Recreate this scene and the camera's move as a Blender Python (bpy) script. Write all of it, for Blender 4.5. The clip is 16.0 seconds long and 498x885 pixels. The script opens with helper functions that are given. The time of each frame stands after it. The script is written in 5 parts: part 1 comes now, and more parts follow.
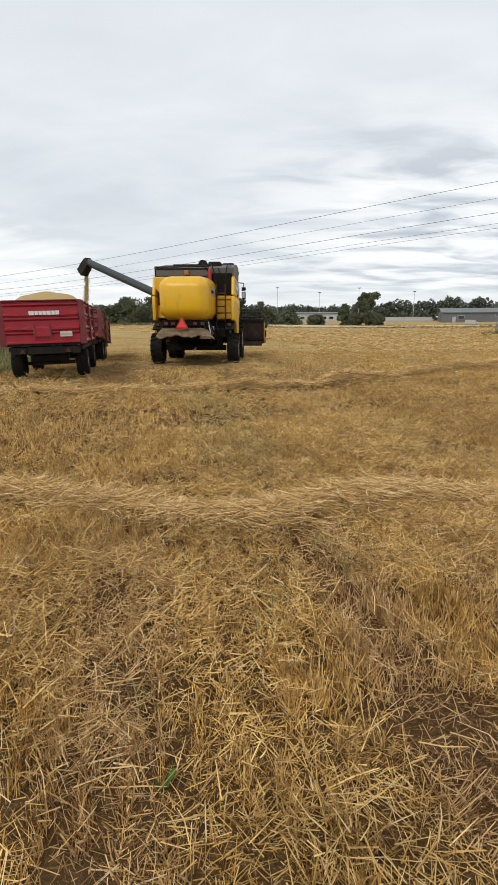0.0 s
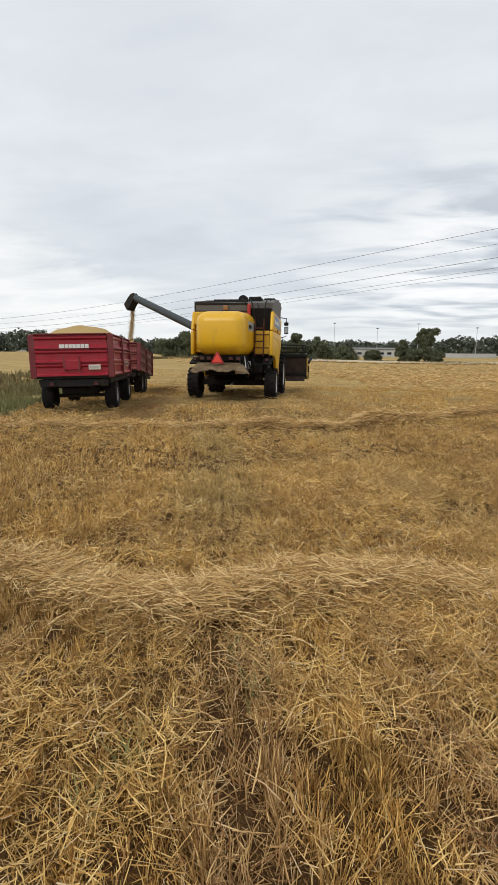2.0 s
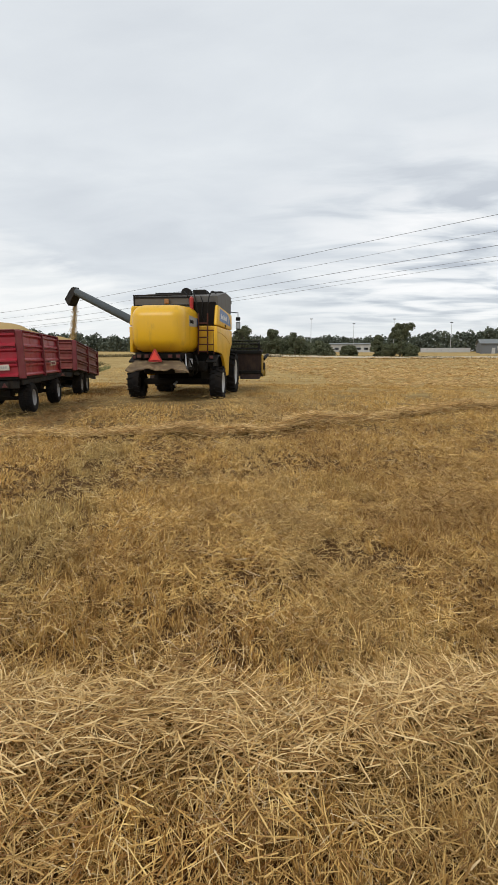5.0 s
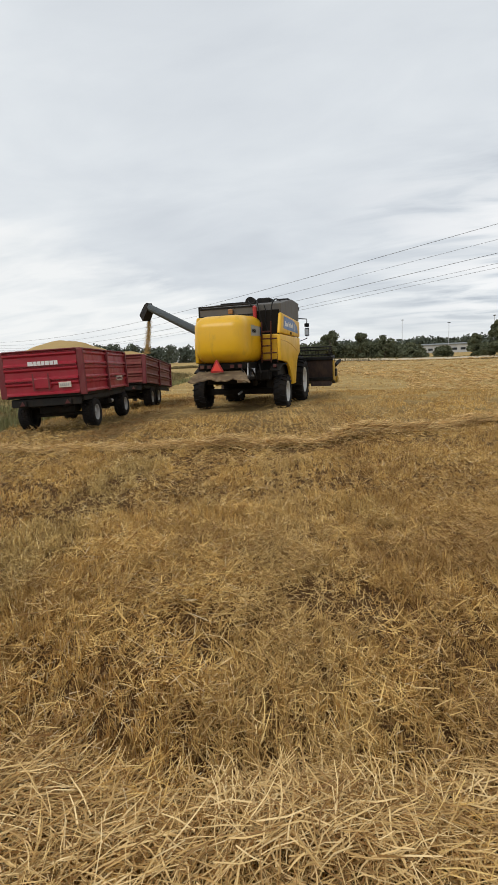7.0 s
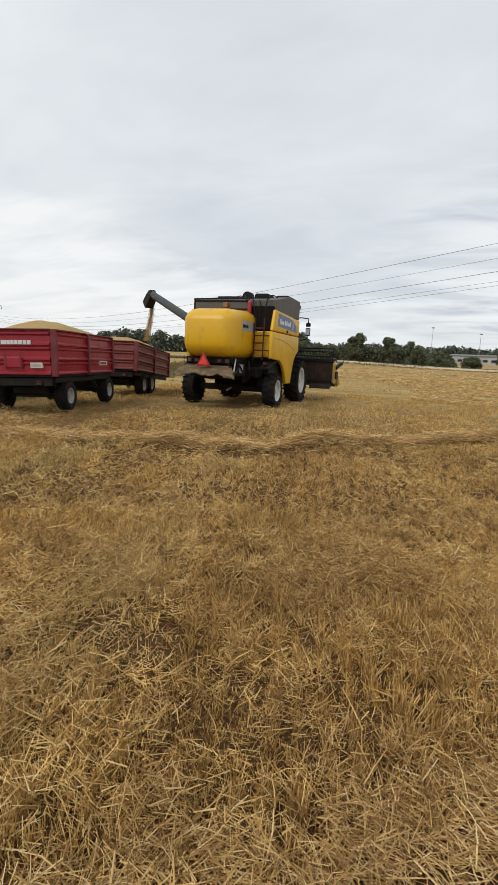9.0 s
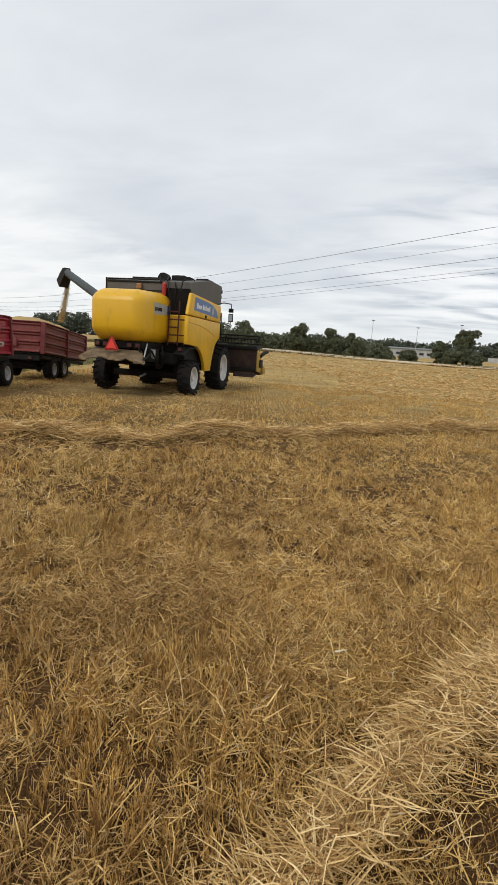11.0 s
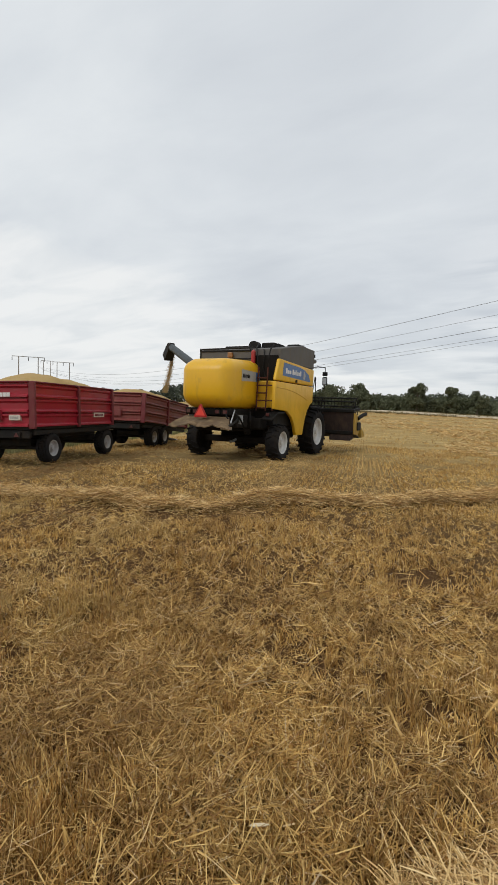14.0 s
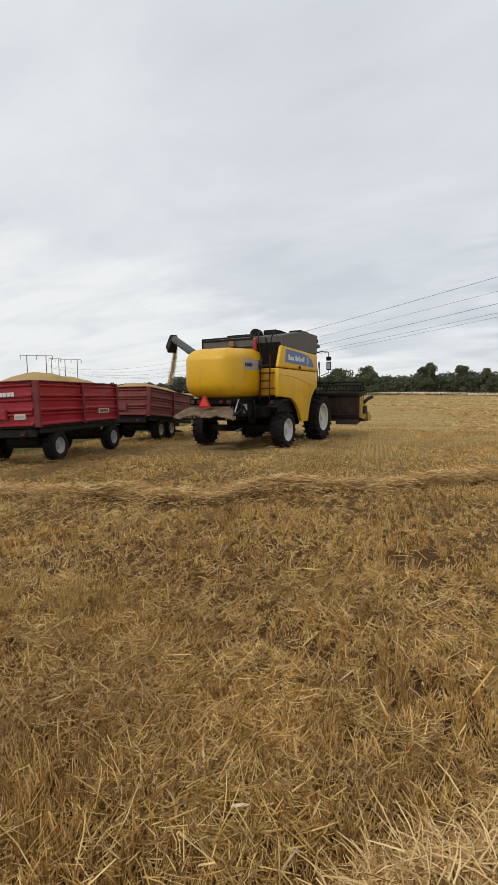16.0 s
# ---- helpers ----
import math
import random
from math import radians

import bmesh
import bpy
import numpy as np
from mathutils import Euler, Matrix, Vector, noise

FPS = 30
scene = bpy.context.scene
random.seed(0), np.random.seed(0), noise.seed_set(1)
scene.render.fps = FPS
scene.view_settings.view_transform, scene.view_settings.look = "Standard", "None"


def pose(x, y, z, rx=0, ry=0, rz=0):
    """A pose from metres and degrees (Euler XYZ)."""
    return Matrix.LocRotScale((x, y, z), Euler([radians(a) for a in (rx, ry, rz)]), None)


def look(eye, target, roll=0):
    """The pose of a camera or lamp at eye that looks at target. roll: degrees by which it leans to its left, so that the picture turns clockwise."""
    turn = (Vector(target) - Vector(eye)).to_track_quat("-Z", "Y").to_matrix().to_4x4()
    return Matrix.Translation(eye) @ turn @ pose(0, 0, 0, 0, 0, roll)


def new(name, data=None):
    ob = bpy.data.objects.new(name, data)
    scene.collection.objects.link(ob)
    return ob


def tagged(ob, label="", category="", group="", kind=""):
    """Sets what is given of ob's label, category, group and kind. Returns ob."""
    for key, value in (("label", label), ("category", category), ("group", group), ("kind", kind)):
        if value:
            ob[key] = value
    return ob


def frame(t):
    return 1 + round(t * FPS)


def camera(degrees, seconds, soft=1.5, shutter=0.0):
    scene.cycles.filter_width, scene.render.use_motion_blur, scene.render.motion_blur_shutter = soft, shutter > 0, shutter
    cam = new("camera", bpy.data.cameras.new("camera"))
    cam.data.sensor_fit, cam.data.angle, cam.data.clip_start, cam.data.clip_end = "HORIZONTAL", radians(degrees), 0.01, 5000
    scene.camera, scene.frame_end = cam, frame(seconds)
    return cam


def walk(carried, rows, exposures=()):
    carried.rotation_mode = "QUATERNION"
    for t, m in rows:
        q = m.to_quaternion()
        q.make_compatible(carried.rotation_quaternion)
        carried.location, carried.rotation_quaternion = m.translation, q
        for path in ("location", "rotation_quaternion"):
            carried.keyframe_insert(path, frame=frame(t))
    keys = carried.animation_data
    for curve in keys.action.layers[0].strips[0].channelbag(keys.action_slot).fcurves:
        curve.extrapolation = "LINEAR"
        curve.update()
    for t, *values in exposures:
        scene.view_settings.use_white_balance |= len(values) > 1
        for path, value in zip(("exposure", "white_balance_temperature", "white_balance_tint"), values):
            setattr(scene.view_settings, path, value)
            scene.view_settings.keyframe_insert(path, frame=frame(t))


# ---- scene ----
cam = camera(52.9, 16.0)
PATH = [
    (0, (3.063, -21.221, 1.43), (2.98, -19.274, 0.982), -0.1),
    (0.5, (3.206, -20.895, 1.425), (3.322, -18.971, 0.891), 2.7),
    (1, (3.339, -20.775, 1.429), (3.477, -18.853, 0.892), 2.4),
    (1.5, (3.645, -20.65, 1.502), (3.355, -18.698, 1.178), 1.1),
    (2, (3.785, -20.438, 1.48), (3.483, -18.487, 1.159), 0.7),
    (2.5, (3.904, -20.093, 1.48), (3.655, -18.139, 1.131), 1.9),
    (3, (4.136, -19.879, 1.442), (3.869, -17.929, 1.083), -0.7),
    (3.5, (4.383, -19.685, 1.474), (4.011, -17.751, 1.126), -1.5),
    (4, (4.573, -19.436, 1.455), (4.364, -17.477, 1.107), 0.0),
    (4.5, (4.736, -19.189, 1.486), (4.548, -17.227, 1.146), 0.4),
    (7, (5.708, -18.387, 1.55), (5.128, -16.497, 1.249), -2.2),
    (7.5, (5.99, -18.178, 1.573), (5.453, -16.276, 1.271), -0.5),
    (8, (6.215, -17.879, 1.57), (5.791, -15.949, 1.264), 3.3),
    (8.5, (6.517, -17.716, 1.585), (6.074, -15.79, 1.28), 2.6),
    (9, (6.845, -17.599, 1.615), (6.188, -15.738, 1.293), 2.5),
    (9.5, (7.06, -17.319, 1.578), (6.626, -15.4, 1.223), 3.7),
    (10, (7.282, -17.077, 1.611), (6.938, -15.15, 1.202), 4.1),
    (12.5, (8.163, -16.256, 1.614), (7.359, -14.44, 1.378), 1.3),
    (13, (8.348, -16.166, 1.644), (7.456, -14.39, 1.421), -0.1),
    (13.5, (8.349, -16.019, 1.655), (7.452, -14.236, 1.529), 0.5),
    (14, (8.332, -15.866, 1.657), (7.43, -14.086, 1.528), 2.0),
    (14.5, (8.411, -15.843, 1.664), (7.47, -14.085, 1.514), 1.2),
    (15, (8.482, -15.814, 1.673), (7.54, -14.057, 1.509), 0.3),
    (15.5, (8.486, -15.802, 1.67), (7.548, -14.044, 1.499), -0.4),
    (16, (8.496, -15.801, 1.669), (7.557, -14.044, 1.493), -0.7),
]
walk(cam, [(t, look(eye, target, roll)) for t, eye, target, roll in PATH], [(0, 0.12), (0.9, 0.14), (1.4, -0.02), (1.6, -0.02), (2.0, 0.06), (4.5, 0.05), (7, -0.02), (9, 0.0), (10, 0.09), (12.5, -0.09), (13.1, -0.12), (13.5, -0.20), (13.9, -0.09), (16, -0.08)])

# ---------------------------------------------------------------- sky and light
world = bpy.data.worlds.new("overcast_sky")
scene.world = world
world.use_nodes = True
W = world.node_tree
W.nodes.clear()


def wn(kind, **inputs):
    n = W.nodes.new(kind)
    for k, v in inputs.items():
        n.inputs[k].default_value = v
    return n


def wl(a, b):
    W.links.new(a, b)


def wmath(op, a, b=0.0):
    n = W.nodes.new("ShaderNodeMath")
    n.operation = op
    for i, v in enumerate((a, b)):
        if isinstance(v, (int, float)):
            n.inputs[i].default_value = v
        else:
            wl(v, n.inputs[i])
    return n.outputs[0]


def wmix(fac, a, b):
    n = W.nodes.new("ShaderNodeMix")
    n.data_type = "RGBA"
    for i, v in ((0, fac), (6, a), (7, b)):
        if isinstance(v, (int, float)):
            n.inputs[i].default_value = v
        elif isinstance(v, tuple):
            n.inputs[i].default_value = (*v, 1)
        else:
            wl(v, n.inputs[i])
    return n.outputs[2]


def wramp(fac, stops):
    n = W.nodes.new("ShaderNodeValToRGB")
    r = n.color_ramp
    while len(r.elements) < len(stops):
        r.elements.new(0.5)
    for e, (p, c) in zip(r.elements, stops):
        e.position, e.color = p, (*c, 1)
    wl(fac, n.inputs[0])
    return n.outputs[0]


SUN_EL, SUN_AZ = 48.0, 205.0
sky = wn("ShaderNodeTexSky")
sky.sky_type, sky.sun_disc = "NISHITA", False
sky.sun_elevation, sky.sun_rotation = radians(SUN_EL), radians(SUN_AZ)
tc = wn("ShaderNodeTexCoord")
sep = wn("ShaderNodeSeparateXYZ")
wl(tc.outputs["Generated"], sep.inputs[0])
sx, sy, sz = sep.outputs
zc = wmath("MAXIMUM", sz, 0.0)
den = wmath("ADD", zc, 0.16)
comb = wn("ShaderNodeCombineXYZ")
wl(wmath("DIVIDE", sx, den), comb.inputs[0])
wl(wmath("DIVIDE", sy, den), comb.inputs[1])
warp = wn("ShaderNodeMapping")
warp.inputs["Scale"].default_value = (0.62, 1.0, 1)
warp.inputs["Rotation"].default_value = (0, 0, radians(24))
wl(comb.outputs[0], warp.inputs[0])
big = wn("ShaderNodeTexNoise", Scale=0.75, Detail=4.0, Roughness=0.5, Distortion=0.6)
wl(warp.outputs[0], big.inputs["Vector"])
fine = wn("ShaderNodeTexNoise", Scale=2.6, Detail=7.0, Roughness=0.55, Distortion=0.35)
wl(warp.outputs[0], fine.inputs["Vector"])
cl = wmath("ADD", wmath("MULTIPLY", big.outputs[0], 0.6), wmath("MULTIPLY", fine.outputs[0], 0.4))
az = wmath("ARCTAN2", sx, sy)
turn = wmath("ADD", wmath("DIVIDE", az, 2 * math.pi), 0.5)
soft_low = wramp(cl, [(0.36, (0.63, 0.67, 0.715)), (0.46, (0.70, 0.74, 0.78)), (0.55, (0.79, 0.825, 0.85)), (0.63, (0.87, 0.895, 0.91))])
high = wramp(cl, [(0.36, (0.68, 0.72, 0.765)), (0.50, (0.77, 0.81, 0.845)), (0.64, (0.87, 0.905, 0.925))])
height = wramp(zc, [(0.10, (0, 0, 0)), (0.36, (1, 1, 1))])
clouds = wmix(height, soft_low, high)
# long thin dark rolls with bright gaps between them, in the north-east
thin = wn("ShaderNodeMapping")
thin.inputs["Scale"].default_value = (1.0, 2.3, 1)
thin.inputs["Rotation"].default_value = (0, 0, radians(10))
wl(comb.outputs[0], thin.inputs[0])
roll = wn("ShaderNodeTexNoise", Scale=1.7, Detail=6.0, Roughness=0.52, Distortion=0.5)
wl(thin.outputs[0], roll.inputs["Vector"])
rolls = wramp(roll.outputs[0], [(0.36, (0.50, 0.54, 0.60)), (0.46, (0.70, 0.74, 0.78)), (0.53, (0.88, 0.90, 0.915)), (0.62, (1.0, 1.0, 1.0))])
east = wramp(turn, [(0.475, (0, 0, 0)), (0.53, (1, 1, 1)), (0.66, (1, 1, 1)), (0.75, (0, 0, 0))])
reach = wramp(zc, [(0.03, (0, 0, 0)), (0.09, (1, 1, 1)), (0.24, (0.85, 0.85, 0.85)), (0.40, (0, 0, 0))])
clouds = wmix(wmath("MULTIPLY", east, reach), clouds, rolls)
# a bright clearing low in the north-west, under the slanting edge of the grey sheet
edge = wramp(turn, [(0.20, (0.42, 0.42, 0.42)), (0.33, (0.36, 0.36, 0.36)), (0.40, (0.245, 0.245, 0.245)), (0.44, (0.15, 0.15, 0.15)), (0.49, (0.03, 0.03, 0.03))])
gap = wmath("SUBTRACT", wmath("ADD", edge, wmath("MULTIPLY", wmath("SUBTRACT", fine.outputs[0], 0.5), 0.22)), zc)
clear = wramp(gap, [(0.0, (0, 0, 0)), (0.06, (0.95, 0.95, 0.95))])
streak = wramp(roll.outputs[0], [(0.34, (0.83, 0.86, 0.875)), (0.48, (0.90, 0.92, 0.925)), (0.58, (0.955, 0.965, 0.96))])
clouds = wmix(clear, clouds, streak)
band = wramp(zc, [(0.0, (0.74, 0.78, 0.81)), (0.10, (0.90, 0.92, 0.93))])
clouds = wmix(wramp(zc, [(0.0, (1, 1, 1)), (0.07, (0, 0, 0))]), clouds, band)
bg_sky = wn("ShaderNodeBackground", Strength=0.10)
bg_cloud = wn("ShaderNodeBackground", Strength=1.0)
wl(sky.outputs[0], bg_sky.inputs[0])
wl(clouds, bg_cloud.inputs[0])
mixs = wn("ShaderNodeMixShader", Fac=0.93)
wl(bg_sky.outputs[0], mixs.inputs[1])
wl(bg_cloud.outputs[0], mixs.inputs[2])
out = wn("ShaderNodeOutputWorld")
wl(mixs.outputs[0], out.inputs[0])

sun = new("sun", bpy.data.lights.new("sun", "SUN"))
sun.data.energy, sun.data.angle, sun.data.color = 1.1, radians(25), (1.0, 0.97, 0.92)
a, e = radians(SUN_AZ), radians(SUN_EL)
sun.matrix_world = look((0, 0, 60), (-math.sin(a) * math.cos(e), -math.cos(a) * math.cos(e), 60 - math.sin(e)))


# ---------------------------------------------------------------- materials
class Nodes:
    """A small node material builder."""

    def __init__(self, name):
        self.m = bpy.data.materials.new(name)
        self.m.use_nodes = True
        self.t = self.m.node_tree
        self.t.nodes.clear()
        self.b = self.add("ShaderNodeBsdfPrincipled")
        o = self.add("ShaderNodeOutputMaterial")
        self.link(self.b.outputs[0], o.inputs[0])
        self.co = self.add("ShaderNodeTexCoord").outputs["Object"]

    def add(self, kind):
        return self.t.nodes.new(kind)

    def link(self, a, b):
        self.t.links.new(a, b)

    def put(self, socket, v):
        if isinstance(v, (int, float)):
            socket.default_value = v
        elif isinstance(v, tuple):
            socket.default_value = (*v, 1) if len(v) == 3 else v
        else:
            self.link(v, socket)

    def noise(self, scale, detail=4, rough=0.55, stretch=None, distort=0.0, where=None):
        n = self.add("ShaderNodeTexNoise")
        n.inputs["Scale"].default_value, n.inputs["Detail"].default_value = scale, detail
        n.inputs["Roughness"].default_value, n.inputs["Distortion"].default_value = rough, distort
        src = where or self.co
        if stretch:
            mp = self.add("ShaderNodeMapping")
            mp.inputs["Scale"].default_value = stretch
            self.link(src, mp.inputs[0])
            src = mp.outputs[0]
        self.link(src, n.inputs["Vector"])
        return n.outputs[0]

    def ramp(self, fac, stops):
        n = self.add("ShaderNodeValToRGB")
        r = n.color_ramp
        while len(r.elements) < len(stops):
            r.elements.new(0.5)
        for e, (p, c) in zip(r.elements, stops):
            e.position, e.color = p, (*c, 1) if isinstance(c, tuple) else (c, c, c, 1)
        self.put(n.inputs[0], fac)
        return n.outputs[0]

    def mix(self, fac, a, b, blend="MIX"):
        n = self.add("ShaderNodeMix")
        n.data_type, n.blend_type = "RGBA", blend
        for i, v in ((0, fac), (6, a), (7, b)):
            self.put(n.inputs[i], v)
        return n.outputs[2]

    def math(self, op, a, b=0.0):
        n = self.add("ShaderNodeMath")
        n.operation = op
        self.put(n.inputs[0], a)
        self.put(n.inputs[1], b)
        return n.outputs[0]

    def bump(self, height, strength=0.3, distance=0.02):
        n = self.add("ShaderNodeBump")
        n.inputs["Strength"].default_value, n.inputs["Distance"].default_value = strength, distance
        self.link(height, n.inputs["Height"])
        self.link(n.outputs[0], self.b.inputs["Normal"])

    def done(self, color, rough=0.5, metal=0.0, spec=0.5):
        self.put(self.b.inputs["Base Color"], color)
        self.put(self.b.inputs["Roughness"], rough)
        self.put(self.b.inputs["Metallic"], metal)
        self.put(self.b.inputs["Specular IOR Level"], spec)
        return self.m


def painted(name, color, dust=(0.36, 0.27, 0.15), dusty=0.25, rough=0.35, scale=1.6, spec=0.5):
    n = Nodes(name)
    fade = n.noise(scale, 5, 0.6)
    c = n.mix(n.ramp(fade, [(0.35, 0.0), (0.7, 0.55)]), color, tuple(x * 0.72 for x in color))
    d = n.ramp(n.noise(4.5, 6, 0.65, (1, 1, 0.45)), [(0.45, 0.0), (0.78, 1.0)])
    c = n.mix(n.math("MULTIPLY", d, dusty), c, dust)
    specks = n.ramp(n.noise(38, 3, 0.7), [(0.66, 0.0), (0.74, 1.0)])
    c = n.mix(n.math("MULTIPLY", specks, dusty * 0.8), c, dust)
    r = n.math("ADD", n.math("MULTIPLY", d, 0.3), rough)
    n.bump(n.noise(3.0, 3), 0.06, 0.02)
    return n.done(c, r, 0.0, spec)


M_YELLOW = painted("yellow_paint", (0.80, 0.46, 0.012), (0.42, 0.27, 0.10), 0.34, 0.42, 1.1)
M_YELLOW_OLD = painted("worn_yellow_paint", (0.48, 0.29, 0.03), (0.12, 0.09, 0.05), dusty=0.8, rough=0.55)
M_RED = painted("red_paint", (0.33, 0.010, 0.026), (0.28, 0.09, 0.07), 0.22, 0.28, 1.3)
M_RED_OLD = painted("faded_red_paint", (0.20, 0.030, 0.026), (0.24, 0.12, 0.08), 0.6, 0.5)
M_RED_DARK = painted("dark_red_paint", (0.16, 0.012, 0.018), (0.2, 0.11, 0.08), 0.4, 0.5)
M_GREY = painted("dark_grey_sheet", (0.095, 0.088, 0.080), (0.22, 0.18, 0.13), 0.35, 0.6)
M_TUBE = painted("dark_green_grey_paint", (0.030, 0.040, 0.044), (0.14, 0.12, 0.09), 0.25, 0.42)
M_BLACK = painted("black_machine_paint", (0.010, 0.010, 0.010), (0.065, 0.048, 0.030), 0.35, 0.65, 1.6, 0.2)
M_CHASSIS = painted("dusty_chassis_paint", (0.016, 0.015, 0.014), (0.085, 0.062, 0.040), 0.45, 0.65, 1.6, 0.2)
M_DUSTY = painted("straw_dusted_sheet", (0.13, 0.085, 0.045), (0.33, 0.235, 0.125), 0.9, 0.85, 3)
M_RUBBER = painted("tyre_rubber", (0.013, 0.012, 0.012), (0.085, 0.062, 0.04), 0.35, 0.85, 3, 0.2)
M_RIM = painted("pale_grey_rim", (0.62, 0.62, 0.6), (0.3, 0.22, 0.13), 0.5, 0.5)
M_RIM_GREY = painted("grey_rim_paint", (0.36, 0.35, 0.34), (0.22, 0.18, 0.13), 0.4, 0.6)
M_MAST = painted("weathered_mast_steel", (0.20, 0.205, 0.21), (0.16, 0.14, 0.11), 0.4, 0.6)
M_STEEL = painted("galvanised_steel", (0.42, 0.43, 0.44), (0.3, 0.26, 0.2), 0.3, 0.5)
M_WHITE = painted("white_lettering", (0.75, 0.74, 0.72), (0.5, 0.4, 0.3), 0.3, 0.5)
M_PLATE = painted("pale_number_plate", (0.66, 0.58, 0.5), (0.4, 0.3, 0.2), 0.3, 0.5)
M_BLUE = painted("blue_decal", (0.05, 0.14, 0.36), (0.3, 0.3, 0.3), 0.3, 0.35)
M_SILVER = painted("silver_decal", (0.42, 0.42, 0.40), (0.4, 0.3, 0.15), 0.3, 0.4)
M_LAMP_RED = painted("red_lamp_lens", (0.085, 0.012, 0.010), (0.12, 0.07, 0.04), dusty=0.7, rough=0.45)
M_LAMP_ORANGE = painted("dusty_orange_lens", (0.30, 0.13, 0.04), dusty=0.8, rough=0.5)
M_REFLECT = painted("fluorescent_red_reflector", (0.85, 0.07, 0.045), (0.6, 0.15, 0.1), 0.2, 0.45)
M_REFLECT_EDGE = painted("dark_red_reflector_edge", (0.42, 0.02, 0.02), dusty=0.2, rough=0.3)
M_WOOD = painted("weathered_wood_pole", (0.16, 0.13, 0.10), dusty=0.2, rough=0.85)
M_WIRE = painted("aluminium_cable", (0.10, 0.10, 0.11), dusty=0.0, rough=0.5)
M_WALL_GREY = painted("grey_metal_cladding", (0.13, 0.14, 0.15), dusty=0.1, rough=0.6, scale=0.2)
M_ROOF = painted("grey_sheet_roof", (0.15, 0.165, 0.165), dusty=0.1, rough=0.5, scale=0.2)
M_WALL_WHITE = painted("white_wall_panels", (0.46, 0.46, 0.45), dusty=0.15, rough=0.7, scale=0.2)

n = Nodes("stained_yellow_paint")
run = n.ramp(n.noise(4.5, 5, 0.65, (1.0, 0.5, 0.25), 0.4), [(0.56, 0.0), (0.74, 0.5)])
spot = n.ramp(n.noise(1.7, 5, 0.65), [(0.5, 0.0), (0.72, 0.5)])
tint = n.mix(n.noise(1.0, 4, 0.6), (0.80, 0.455, 0.011), (0.70, 0.385, 0.010))
tint = n.mix(n.math("MULTIPLY", run, 0.75), tint, (0.34, 0.20, 0.055))
tint = n.mix(n.math("MULTIPLY", spot, 0.4), tint, (0.50, 0.30, 0.06))
n.bump(n.noise(2.2, 3), 0.08, 0.03)
M_HOOD = n.done(tint, n.math("ADD", n.math("MULTIPLY", run, 0.3), 0.36), 0.0, 0.5)
n = Nodes("dark_glass")
M_GLASS = n.done((0.012, 0.014, 0.016), 0.06, 0.0, 0.7)
n = Nodes("mirror_glass")
M_MIRROR = n.done((0.30, 0.30, 0.30), 0.12, 1.0)

# near-black machine innards: shade of the bay and underside put into the colour
n = Nodes("shaded_black")
M_PIT = n.done(n.mix(n.noise(5, 4), (0.006, 0.006, 0.006), (0.022, 0.018, 0.014)), 0.8, 0.0, 0.1)
M_LADDER = painted("rusty_red_brown_rail", (0.085, 0.022, 0.012), (0.06, 0.035, 0.02), 0.4, 0.6, 3, 0.3)
M_HEADER = painted("brown_dusty_header_sheet", (0.045, 0.030, 0.026), (0.13, 0.085, 0.055), 0.6, 0.75, 2, 0.2)

# barley grain
n = Nodes("grain")
g = n.mix(n.noise(160, 2), (0.34, 0.21, 0.065), (0.50, 0.34, 0.13))
g = n.mix(n.ramp(n.noise(2.2, 4), [(0.35, 0.0), (0.7, 0.5)]), g, (0.40, 0.28, 0.10))
n.bump(n.noise(120, 3, 0.7), 0.5, 0.01)
M_GRAIN = n.done(g, 0.85)

# stubble field: bare soil and chaff under the real stalks nearby, a fine nap of straw farther out
n = Nodes("stubble_field")
fibre = n.noise(55, 6, 0.7, (1.0, 0.35, 1.0), 0.6)
fibre2 = n.noise(70, 5, 0.7, (0.4, 1.0, 1.0), 0.8)
straw = n.mix(fibre, (0.14, 0.085, 0.036), (0.45, 0.315, 0.125))
straw = n.mix(n.ramp(fibre2, [(0.4, 0.0), (0.62, 0.85)]), straw, (0.56, 0.415, 0.185))
patch = n.noise(0.9, 6, 0.66, (0.8, 1.2, 1.0), 0.7)
straw = n.mix(n.ramp(patch, [(0.36, 0.7), (0.56, 0.0)]), straw, n.mix(fibre, (0.12, 0.07, 0.03), (0.33, 0.20, 0.075)))
swath = n.noise(0.16, 5, 0.6, (0.28, 2.6, 1.0), 0.4)
straw = n.mix(n.ramp(swath, [(0.52, 0.0), (0.66, 0.6)]), straw, (0.60, 0.455, 0.21))
straw = n.mix(n.ramp(swath, [(0.34, 0.55), (0.46, 0.0)]), straw, (0.27, 0.17, 0.065))
straw = n.mix(n.math("MULTIPLY", n.noise(0.02, 3, 0.5), 0.35), straw, (0.50, 0.37, 0.15))
soil = n.mix(n.noise(14, 6, 0.7), (0.038, 0.019, 0.010), (0.115, 0.060, 0.030))
chaff = n.noise(46, 5, 0.75, (0.6, 1.0, 1.0), 1.2)
soil = n.mix(n.ramp(chaff, [(0.44, 0.0), (0.58, 0.5)]), soil, n.mix(fibre, (0.10, 0.052, 0.021), (0.34, 0.205, 0.075)))
soil = n.mix(n.ramp(fibre2, [(0.57, 0.0), (0.68, 0.6)]), soil, (0.46, 0.30, 0.12))
mid = n.add("ShaderNodeVectorMath")
mid.operation = "DISTANCE"
n.link(n.co, mid.inputs[0])
mid.inputs[1].default_value = (4.5, -14.0, 0.0)
